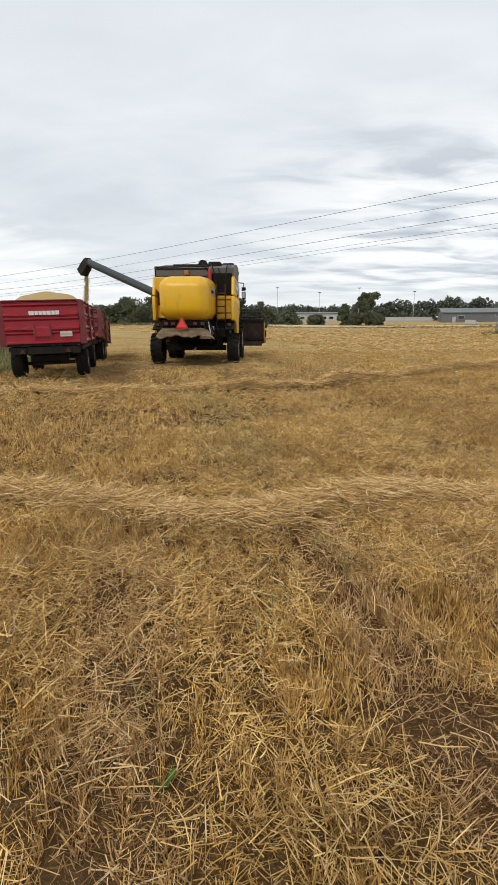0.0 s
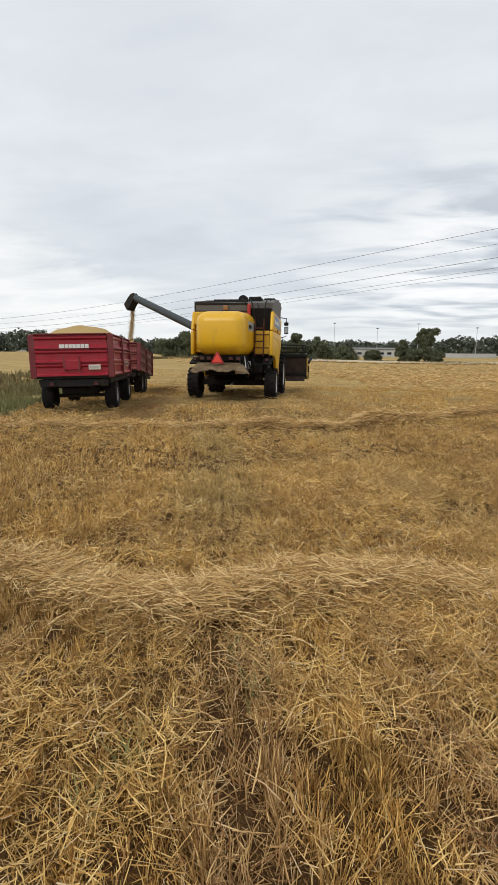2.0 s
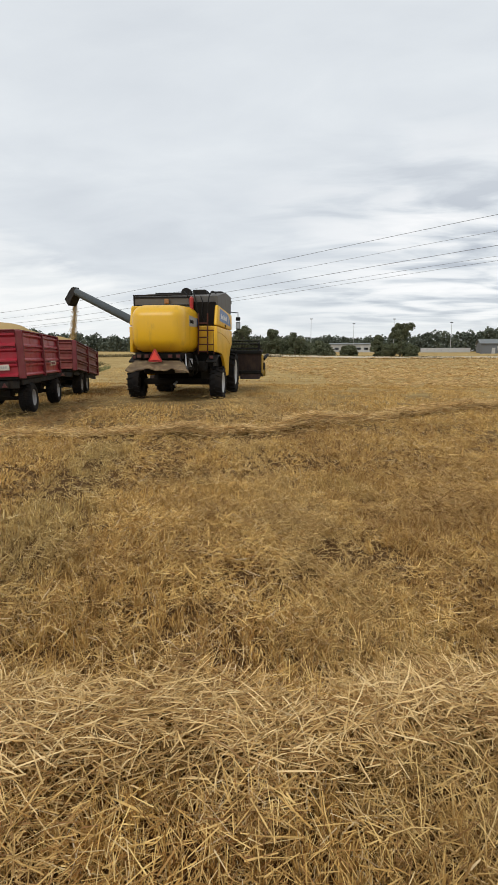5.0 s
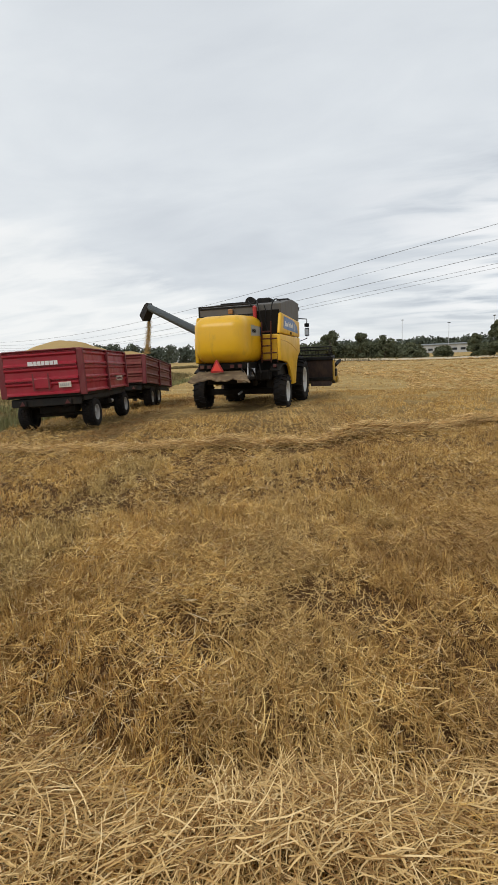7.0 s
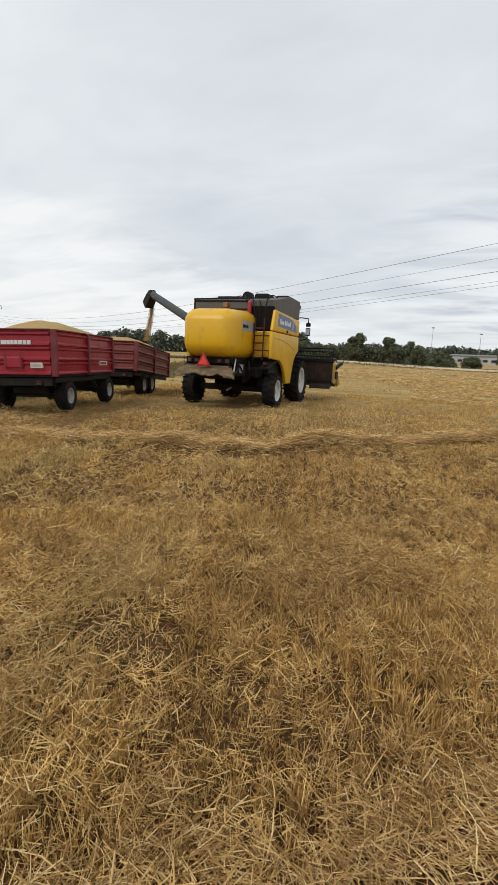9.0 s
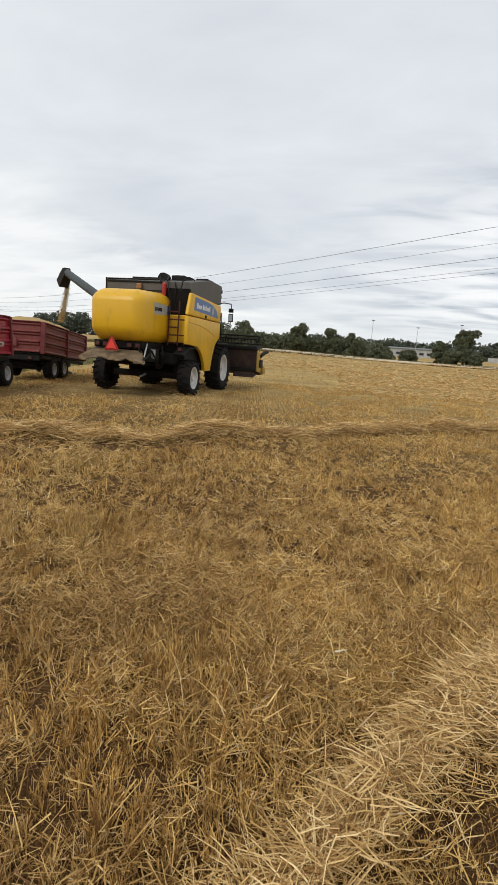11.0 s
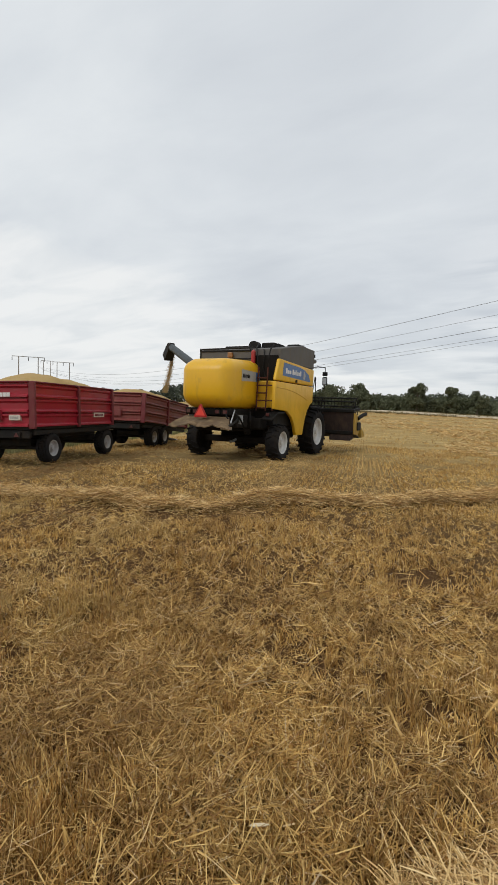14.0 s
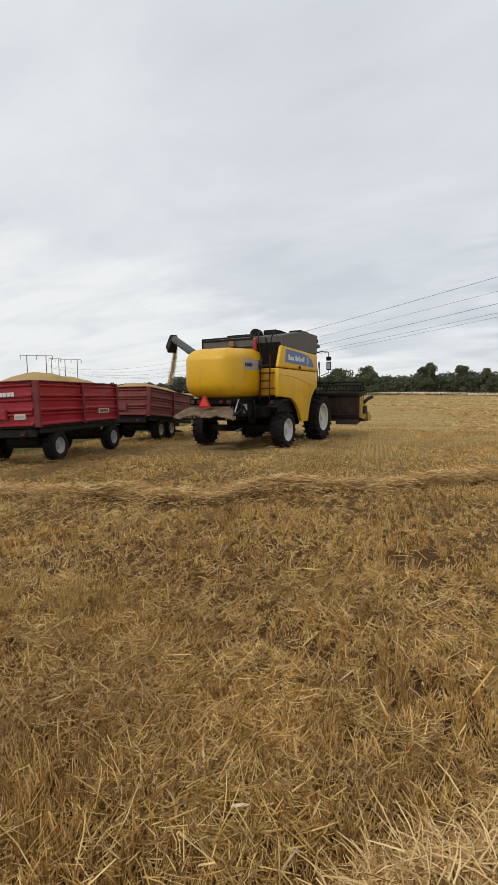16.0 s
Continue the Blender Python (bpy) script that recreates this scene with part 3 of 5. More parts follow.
def ahead(k, v0, v1):
    """Places in the strip of field before a line across it, v metres ahead."""
    u, v = np.where(rng.uniform(0, 1, k) < 0.2, rng.uniform(-0.75, 0.05, k), rng.uniform(-0.30, 1.12, k)), np.sqrt(rng.uniform(v0 ** 2, v1 ** 2, k))
    q = np.radians(2 - 30 * np.clip(u, 0, 1))
    w = rng.uniform(-1, 1, k) * (0.95 + 0.60 * v)
    return 2.8 + 6.0 * u + v * np.sin(q) + w * np.cos(q), -21.5 + 5.5 * u + v * np.cos(q) - w * np.sin(q)


def keep_field(x, y, floor, seed, s):
    return in_field(x, y) & (lumps(x, y, s, seed) > rng.uniform(-0.35, floor, len(x)))


def across(x, y):
    """Metres across the drilled rows, which run beside the ditch."""
    return x * 0.97 + y * 0.24


def bare(x, y):
    """1 where the stubble has been flattened and the soil shows: wheel lanes and odd spots."""
    u = across(x, y) + 0.10 * np.sin(1.3 * y) + 0.06 * np.sin(3.7 * y + 1)
    b = np.clip((lumps(x, y, 1.9, 301) * lumps(x, y, 4.2, 302) - 0.60) * 5, 0, 0.8)
    broken = np.clip((lumps(x, y, 1.7, 303) - 0.30) * 3.5, 0, 1) * np.clip((lumps(x, y, 6.0, 304) - 0.2) * 2.5, 0, 1)
    for centre, half, y0, y1 in ((-1.1, 0.14, -19.5, -17.6), (-2.3, 0.14, -19.6, -18.0), (-0.33, 0.12, -19.2, -18.0), (0.31, 0.11, -19, -16.6), (2.83, 0.14, -18.6, -15.6), (-1.1, 0.09, -17, -12), (1.6, 0.09, -17, -12)):
        b = np.maximum(b, np.exp(-((u - centre) / half) ** 2) * (y > y0) * (y < y1) * broken * 0.72)
    return np.clip(b, 0, 1)


def stand(k, v0, v1, hi, wid, each=12):
    """Cut stalks in tufts along the drilled rows; the stalks of a tuft lean together."""
    x, y = ahead(k // each, v0, v1)
    u = across(x, y)
    shift = (np.round(u / 0.125) * 0.125 - u) * (0.8 if v0 < 4 else 0.4)
    x, y = x + 0.97 * shift + rng.normal(0, 0.014, len(x)), y + 0.24 * shift
    m = keep_field(x, y, 0.28, 3, 3.4) & (lumps(x, y, 21.0, 6) > rng.uniform(-0.05, 0.72, len(x))) & (bare(x, y) < rng.uniform(0.12, 0.85, len(x)))
    x, y = x[m], y[m]
    t = len(x)
    tall = hi * rng.uniform(0.5, 1.15, t) * (0.45 + 0.85 * lumps(x, y, 2.6, 5)) * (1 - 0.25 * trampled(x, y))
    az = rng.uniform(0, 2 * np.pi, t)
    lean = np.abs(rng.normal(0, 0.42, t)) + 0.9 * (lumps(x, y, 3.4, 77) > 0.56) * rng.uniform(0, 1, t) + 1.1 * trampled(x, y) * rng.uniform(0.5, 1, t)
    x, y, tall, az, lean = (np.repeat(a, each) for a in (x, y, tall, az, lean))
    k = len(x)
    along, aside = rng.normal(0, 0.040, k), rng.normal(0, 0.017, k)
    x, y = x + 0.97 * aside - 0.24 * along, y + 0.24 * aside + 0.97 * along
    return blades(x, y, ground(x, y) - 0.01, tall * rng.uniform(0.5, 1.15, k), wid * rng.uniform(0.55, 1.35, k),
                  np.abs(lean + rng.normal(0, 0.26, k)), az + rng.normal(0, 0.8, k), bend=0.35)


def lie(k, v0, v1, length, wid):
    """Loose straw and chaff, thrown in small mats that press the stalks down."""
    x, y = ahead(k, v0, v1)
    mat = lumps(x, y, 2.4, 11) * 0.45 + lumps(x, y, 11.0, 12) * 0.65
    m = in_field(x, y) & (mat > rng.uniform(0.10, 0.85, k)) & (bare(x, y) < rng.uniform(0.15, 1.5, k))
    x, y, mat = x[m], y[m], mat[m]
    k = len(x)
    az = 5.0 * lumps(x, y, 5.5, 14) + rng.normal(0, 1.1, k) + np.pi * rng.integers(0, 2, k)
    return blades(x, y, ground(x, y) + rng.uniform(0.008, 0.13, k) * (0.25 + mat), length * rng.uniform(0.25, 1.35, k) ** 1.5, wid * rng.uniform(0.5, 1.3, k), rng.uniform(0.7, 1.7, k), az, bend=0.4)


def single(eight):
    """The same stalks as one quad each, for those far off."""
    e = np.asarray(eight)
    return np.stack([e[:, 0], e[:, 1], e[:, 6], e[:, 7]], 1)


quads("stubble", np.concatenate([single(stand(720000, 0.7, 4.8, 0.112, 0.0043)), single(stand(225000, 4.8, 9.5, 0.112, 0.0080))]),
      M_STUBBLE, "stuff", "standing cut barley stubble, brownish gold, in rows", "stubble")
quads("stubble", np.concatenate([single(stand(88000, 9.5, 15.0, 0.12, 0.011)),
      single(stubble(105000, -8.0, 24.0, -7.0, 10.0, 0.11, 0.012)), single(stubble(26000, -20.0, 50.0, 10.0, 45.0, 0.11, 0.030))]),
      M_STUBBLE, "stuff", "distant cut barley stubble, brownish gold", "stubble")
quads("stubble", single(stubble(115000, -5.0, 20.0, -29.0, -13.0, 0.13, 0.010, lambda x, y: (y < -21.6 + 0.95 * (x - 2.8)) | (x < 1.4))),
      M_STUBBLE, "stuff", "cut barley stubble beside and behind the walk", "stubble")
quads("loose_straw", np.concatenate([single(lie(300000, 0.7, 4.8, 0.080, 0.0039)), single(lie(70000, 4.8, 9.5, 0.10, 0.0062))]),
      M_LITTER, "stuff", "loose chopped straw lying between the stubble", "straw")
strips("loose_straw", lie(26000, 0.7, 4.8, 0.15, 0.0038), M_LITTER, "longer bent straws lying on the stubble", "straw")
quads("loose_straw", np.concatenate([single(lie(24000, 9.5, 15.0, 0.13, 0.010)), single(litter(12000, -9.0, 26.0, -7.0, 10.0, 0.2, 0.013))]),
      M_LITTER, "stuff", "loose straw lying on the distant stubble", "straw")
strips("straw_windrow", windrow(66000, row_near, -3.0, 11.0, 0.29, 0.185, 0.14, 0.0042, 21, 6.75), M_WINDROW,
       "pale straw windrow lying across the stubble", "windrow")
quads("straw_windrow", single(windrow(60000, row_far, -4.0, 18.0, 0.33, 0.23, 0.19, 0.0090, 31,
      body=lambda x: 0.75 * np.exp(-((x - 2.45) / 0.42) ** 4) + 0.6 * smooth(4.0, 4.6, x) - 0.25 * smooth(1.6, 0.8, x))), M_WINDROW, "stuff",
      "pale bending straw windrow behind the machines", "windrow")
quads("straw_windrow", np.concatenate([single(windrow(8500, lambda x, c=c, s=s: c + s * x + 0.5 * np.sin(0.35 * x + c), a, b, 0.6, 0.42, 0.28 + 0.02 * i, 0.016 + 0.005 * i, 40 + i))
      for i, (c, s, a, b) in enumerate([(7, 0.12, 6, 40), (11.5, 0.10, 6, 50), (17, 0.08, 6, 60), (24, 0.07, 4, 70), (32, 0.06, 2, 80), (42, 0.05, -4, 85), (54, 0.05, -10, 95), (70, 0.04, -20, 105), (90, 0.03, -30, 120), (115, 0.02, -40, 130)])]),
      M_WINDROW, "stuff", "rows of pale straw windrows across the open field", "windrow")


# ---------------------------------------------------------------- ditch, verge, trees and buildings
def tufts(k, u0, u1, v0, v1, hi, wid, seed):
    """Grass along the ditch: v runs along the field's edge, u away from the field."""
    u, v = rng.uniform(u0, u1, k), rng.uniform(v0, v1, k)
    m = lumps(u, v, 1.1, seed) > rng.uniform(0.1, 0.6, k)
    u, v = u[m], v[m]
    x, y = EDGE.x + EDIR.x * v - EDIR.y * u, EDGE.y + EDIR.y * v + EDIR.x * u
    k = len(x)
    return blades(x, y, ground(x, y) - 0.01, hi * rng.uniform(0.4, 1.25, k) * (0.5 + lumps(u, v, 0.8, seed + 1)), wid * rng.uniform(0.6, 1.4, k), np.abs(rng.normal(0, 0.45, k)), bend=0.9)


strips("ditch_grass", np.concatenate([tufts(34000, 0.1, 5.0, -9, 14, 0.36, 0.012, 61), tufts(14000, 0.3, 6.0, 14, 60, 0.45, 0.04, 63)]), M_WEED,
       "tall green grass and weeds in the ditch beside the field", "grass")
strips("verge_grass", np.concatenate([tufts(14000, 3.5, 9.0, -9, 20, 0.42, 0.016, 65), tufts(12000, 4, 10, 20, 90, 0.5, 0.05, 67)]), M_DRYWEED,
       "dry brownish grass on the far bank of the ditch", "grass")

CAM0 = Vector((3.1, -21.2))
CAM1 = Vector((8.5, -15.8))


def at(bearing, dist, origin=CAM0):
    """A place on the plan by compass bearing (clockwise from the machine's heading) and distance."""
    return origin.x + dist * math.sin(radians(bearing)), origin.y + dist * math.cos(radians(bearing))


def leaf_cloud(centres, radius, count, size, squash=0.8):
    """Leaf clumps as loose quads in a shell of soft balls."""
    c = np.repeat(np.asarray(centres, float), count, axis=0)
    r = np.repeat(np.asarray(radius, float), count)
    k = len(c)
    d = rng.normal(size=(k, 3))
    d /= np.linalg.norm(d, axis=1)[:, None]
    p = c + d * (r * rng.uniform(0.35, 1.08, k) ** 0.6)[:, None] * np.array([1, 1, squash])
    u = rng.normal(size=(k, 3))
    u /= np.linalg.norm(u, axis=1)[:, None]
    w = np.cross(u, rng.normal(size=(k, 3)))
    w /= np.linalg.norm(w, axis=1)[:, None]
    s = size * rng.uniform(0.5, 1.3, k)[:, None]
    return np.stack([p - u * s - w * s * 0.6, p + u * s * 0.3 - w * s * 0.8, p + u * s + w * s * 0.5, p - u * s * 0.4 + w * s * 0.8], 1)


def tree(x, y, high, spread, label, seed, leafy=True, size=0.25, group=""):
    r = random.Random(seed)
    z0 = gz(x, y)
    t = thing("tree", Matrix.Translation((x, y, z0)), label, "tree", group)
    bm = tube([(0, 0, -0.2), (0.05, 0, high * 0.3), (0.1 * spread * 0.2, 0, high * 0.62), (0.1, 0.1, high * 0.85)], 0.035 * high, None, 8, 0.01 * high)
    tips = []
    for i in range(11):
        q = r.uniform(0, 6.28)
        h = high * r.uniform(0.18, 0.62)
        L = spread * r.uniform(0.3, 0.72)
        tip = (L * math.cos(q), L * math.sin(q), min(h + high * r.uniform(0.1, 0.3), high * 0.93))
        tube([(0, 0, h), (tip[0] * 0.5, tip[1] * 0.5, h + (tip[2] - h) * 0.65), tip], 0.013 * high, bm, 6, 0.004 * high)
        tips.append(tip)
    part("trunk", bm, M_WOOD, t)
    cs = tips + [(r.uniform(-0.3, 0.3) * spread, r.uniform(-0.3, 0.3) * spread, high * r.uniform(0.55, 0.92)) for _ in range(9)]
    cs += [(r.uniform(-0.7, 0.7) * spread, r.uniform(-0.7, 0.7) * spread, high * r.uniform(0.08, 0.5)) for _ in range(12)]
    rs = [spread * r.uniform(0.20, 0.40) for _ in cs]
    crown = quads("crown", leaf_cloud(cs, rs, 260 if leafy else 90, size), M_LEAF)
    crown.parent = t
    return t


def wood(name, spots, label, material=M_LEAF_FAR, count=60, size=0.9):
    """A belt of far trees as one mass of leaf clumps: spots of x, y, height, width."""
    cs, rs = [], []
    for x, y, h, w in spots:
        z0 = gz(x, y)
        for _ in range(5):
            cs.append((x + rng.uniform(-0.4, 0.4) * w, y + rng.uniform(-0.4, 0.4) * w, z0 + h * rng.uniform(0.15, 0.5)))
            rs.append(w * 0.5)
        for _ in range(3):
            cs.append((x + rng.uniform(-0.25, 0.25) * w, y + rng.uniform(-0.25, 0.25) * w, z0 + h * rng.uniform(0.6, 0.9)))
            rs.append(w * 0.33)
    return quads(name, leaf_cloud(cs, rs, count, size, 0.9), material, "stuff", label, "trees")


# far wood all along the horizon
spots = []
for i in range(230):
    b = -75 + 150 * i / 229
    rise = np.interp(b, [-75, -45, -36.5, -34.5, -31, -28, -20, -5, 3, 12, 18, 24, 40, 75], [9, 8, 8.5, 14.5, 16, 15, 12, 12, 12, 14, 17, 15, 14, 14])
    x, y = at(b + rng.uniform(-0.2, 0.2), 385 + rng.uniform(-15, 25))
    spots.append((x, y, rise * rng.uniform(0.82, 1.08) - 2.0, 11))
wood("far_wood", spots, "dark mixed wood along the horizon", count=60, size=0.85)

# dense hedge across the field's far side
spots = []
for i in range(46):
    b = -19 + 19.6 * i / 45
    x, y = at(b, 192 + rng.uniform(-4, 4), CAM1)
    spots.append((x, y, float(np.interp(b, [-4, 0], [5.9, 3.9])) * rng.uniform(0.8, 1.1), 6.0))
for i in range(18):
    x, y = at(-2.5 + 3.4 * i / 17 + 1.5, 200 + rng.uniform(-3, 3), CAM0)
    spots.append((x, y, 4.0 * rng.uniform(0.6, 1.2), 5))
wood("hedge", spots, "thick dark green hedge at the far field edge", M_LEAF, 150, 0.32)
for b, h, s, k in ((-14.9, 9.9, 5.0, 1), (-8.6, 10.4, 4.2, 2), (-5.1, 9.7, 3.5, 3)):
    tree(*at(b, 186, CAM1), h, s, "broadleaf tree with a rounded dark green crown in the hedge", k, group="hedge trees")
tree(*at(-2.6, 188, CAM1), 9.0, 4.2, "thin-leaved tree with a loose open crown in the hedge", 4, False, group="hedge trees")

# trees and bushes at the field edge
tree(*at(10.4, 168), 11.2, 4.0, "large dark broadleaf tree by the field track", 11)
tree(*at(8.0, 169), 7.8, 2.3, "smaller dark bushy tree beside the large tree", 12)
tree(*at(9.2, 166), 4.4, 2.6, "broad dark bush at the foot of the large tree", 13)
tree(*at(11.5, 167), 4.4, 2.4, "broad dark bush at the foot of the large tree", 14)
tree(*at(5.0, 180), 3.8, 3.2, "low round dark bush before the white hall", 15)
tree(*at(1.8, 176), 5.2, 3.6, "dark round bush at the field edge", 16)
tree(*at(-15.4, 165), 8.2, 5.0, "wide dark green tree behind the red trailers", 17)
tree(*at(-17.8, 168), 6.0, 4.4, "dark green bush behind the red trailers", 18)
tree(*at(-12.8, 170), 6.4, 4.6, "dark green bush behind the red trailers", 19)
tree(*at(25.0, 92), 3.0, 2.4, "dark bush at the foot of the steel masts", 20)
tree(*at(29.5, 100), 4.4, 3.4, "dark bush at the foot of the steel masts", 21)

# pale track and dry grass at the far field edge
bm = bmesh.new()
prev = None
for i in range(121):
    b = -32 + 78 * i / 120
    d0 = 150 + 10 * math.sin(i * 0.08)
    x0, y0 = at(b, d0)
    x1, y1 = at(b, d0 + 14)
    a, c = bm.verts.new((x0, y0, gz(x0, y0) + 0.30)), bm.verts.new((x1, y1, gz(x1, y1) + 0.60))
    if prev:
        bm.faces.new((prev[0], a, c, prev[1]))
    prev = (a, c)
n = Nodes("pale_gravel_track")
M_TRACK = n.done(n.mix(n.noise(0.8, 5, 0.6), (0.40, 0.32, 0.2), (0.62, 0.52, 0.36)), 0.9)
tagged(part("field_track", bm, M_TRACK), "pale dry grass track along the far field edge", "track", kind="structure")
k = 40000
b = rng.uniform(-30, 42, k)
d = np.where(rng.uniform(0, 1, k) < 0.5, rng.uniform(146, 151, k), rng.uniform(165, 185, k))
gx, gy = CAM0.x + d * np.sin(np.radians(b)), CAM0.y + d * np.cos(np.radians(b))
m = lumps(gx, gy, 0.12, 71) > rng.uniform(0.2, 0.75, k)
gx, gy = gx[m], gy[m]
strips("edge_grass", blades(gx, gy, ground(gx, gy), rng.uniform(0.2, 0.9, len(gx)), np.full(len(gx), 0.12), np.abs(rng.normal(0, 0.5, len(gx)))), M_DRYWEED,
       "tall dry grass and weeds along the far field edge", "grass")


def building(name, corner, yaw, length, depth, eave, ridge, wall, roof, label, windows, doors=()):
    x, y = corner
    t = thing(name, pose(x, y, gz(x, y) - 0.3, 0, 0, yaw), label, "building")
    gable = [(0, 0), (depth, 0), (depth, eave), (depth / 2, ridge), (0, eave)]
    part("wall", slab(gable, "x", 0, length), wall, t)
    o = 0.5
    k = (ridge - eave) / (depth / 2)
    bm = slab([(-o, eave - k * o), (depth / 2, ridge), (depth / 2, ridge + 0.22), (-o, eave - k * o + 0.22)], "x", -o, length + o)
    slab([(depth + o, eave - k * o), (depth / 2, ridge + 0.004), (depth / 2, ridge + 0.224), (depth + o, eave - k * o + 0.22)], "x", -o, length + o, 0, bm)
    part("roof", bm, roof, t)
    for u, v, w, h in windows:
        wf = part("window", box(u, u + w, -0.08, -0.02, v, v + h, 0.02, 1), M_WALL_WHITE, t, "white-framed window")
        part("pane", box(u + 0.15, u + w - 0.15, -0.10, -0.084, v + 0.15, v + h - 0.15), M_GLASS, wf)
    for u, w, h in doors:
        part("door", box(u, u + w, -0.08, -0.02, 0, h, 0.02, 1), M_WALL_WHITE, t, "white door")
    return t


sx0, sy0 = at(18.1, 226)
building("metal_hall", (sx0, sy0), -10, 48, 13, 4.3, 6.0, M_WALL_GREY, M_ROOF, "long dark grey metal-clad hall with a low-pitched roof",
         [(6.0, 1.6, 2.6, 1.6), (20, 2.6, 2.0, 1.0)], [(4.0, 1.3, 2.6)])
bx, by = at(2.0, 262)
building("white_hall", (bx, by), -4, 25, 9, 4.0, 4.6, M_WALL_WHITE, M_ROOF, "long low white hall behind the bushes",
         [(2 + 3.6 * i, 1.2, 2.4, 1.4) for i in range(6)])
wx, wy = at(12.3, 240)
t = thing("wall", pose(wx, wy, gz(wx, wy), 0, 0, -14), "long low white concrete yard wall", "wall")
for i in range(7):
    part("wall_panel", box(i * 2.9, i * 2.9 + 2.86, 0, 0.25, 0, 1.9, 0.03, 1), M_WALL_WHITE, t)
cx, cy = at(21.0, 205)
t = thing("parked_van", pose(cx, cy, gz(cx, cy), 0, 0, -8), "small white parked van before the metal hall", "van")
part("body", slab([(-2.3, 0.35), (2.3, 0.35), (2.3, 1.0), (1.4, 1.15), (0.8, 1.9), (-2.2, 1.95), (-2.3, 1.2)], "y", -0.85, 0.85, 0.08), M_WALL_WHITE, t)
for x in (-1.4, 1.4):
    for y, s in ((-0.75, -1), (0.75, 1)):
        bm = lathe([(-0.1, 0.2), (-0.1, 0.32), (0.1, 0.32), (0.1, 0.2)], 16)
        bm.transform(Matrix.Rotation(math.pi / 2, 4, "Z"))
        ob = part("wheel", bm, M_RUBBER, t)
        ob.location = (x, y, 0.32)
part("windscreen", slab([(1.42, 1.2), (0.87, 1.84), (0.89, 1.86), (1.44, 1.22)], "y", -0.7, 0.7), M_GLASS, t)

# slender floodlight masts beyond the field
for i, (b, h) in enumerate(((0.7, 14.6), (5.3, 12.6), (9.5, 14.4), (15.2, 12.4))):
    x, y = at(b, 235)
    t = thing("light_mast", pose(x, y, gz(x, y), 0, 0, -b), "tall thin galvanised floodlight mast", "mast", "light masts")
    part("pole", tube([(0, 0, -0.3), (0, 0, h)], 0.13, None, 8, 0.07), M_STEEL, t)
    part("lamp_head", box(-0.6, 0.6, -0.15, 0.15, h, h + 0.3, 0.04), M_CHASSIS, t)


# ---------------------------------------------------------------- power line
def lattice(t, w0, w1, high, bays, bar):
    """Four tapering corner posts with crossed bracing."""
    corners = [(-1, -1), (1, -1), (1, 1), (-1, 1)]

    def cp(c, z):
        w = w0 + (w1 - w0) * z / high
        return (c[0] * w / 2, c[1] * w / 2, z)
    for c in corners:
        part("post", tube([cp(c, -0.3), cp(c, high)], bar, None, 6), M_MAST, t)
    for i in range(bays):
        z0, z1 = high * i / bays, high * (i + 1) / bays
        for a, c in zip(corners, corners[1:] + corners[:1]):
            part("brace", tube([cp(a, z0), cp(c, z1)], bar * 0.6, None, 5), M_MAST, t)
            part("brace", tube([cp(c, z0), cp(a, z1)], bar * 0.6, None, 5), M_MAST, t)


lx, ly = at(24.0, 75, Vector((3.2, -20.9)))
t = thing("lattice_mast", pose(lx, ly, gz(lx, ly), 0, 0, 30), "tall galvanised lattice mast of the power line", "pylon")
lattice(t, 1.45, 0.42, 16.9, 15, 0.05)
for s in (-1, 1):
    part("insulator", tube([(s * 0.15, 0, 16.9), (s * 0.15, 0, 17.3)], 0.07, None, 8), M_CHASSIS, t)

tx, ty = at(26.4, 60, Vector((3.2, -20.9)))
t = thing("ladder_mast", pose(tx, ty, gz(tx, ty), 0, 0, -24), "grey steel ladder-like mast of the power line", "pylon")
for s in (-1, 1):
    part("post", box(-0.11, 0.11, -0.09, 0.09, 0, 19, 0.01), M_MAST, t).matrix_local = pose(0.62 * s, 0, -0.2, 0, -1.2 * s, 0)
for i in range(16):
    z = 0.9 + i * 1.12
    w = 0.62 - z * math.tan(radians(1.2))
    part("rung", box(-w, w, -0.06, 0.06, z - 0.07, z + 0.07, 0.01), M_MAST, t)
part("stay", tube([(1.15, 0.5, -0.3), (0.32, 0.12, 12.6)], 0.15, None, 8), M_MAST, t)

k = 2600
gx, gy = np.concatenate([tx + rng.normal(0.3, 1.3, k), lx + rng.normal(0, 1.2, k // 2)]), np.concatenate([ty + rng.normal(0, 0.8, k), ly + rng.normal(0, 0.8, k // 2)])
k = len(gx)
strips("mast_grass", blades(gx, gy, ground(gx, gy), rng.uniform(0.25, 0.85, k), np.full(k, 0.05), np.abs(rng.normal(0, 0.5, k)), bend=0.8), M_WEED,
       "rough green grass round the feet of the steel masts", "grass")

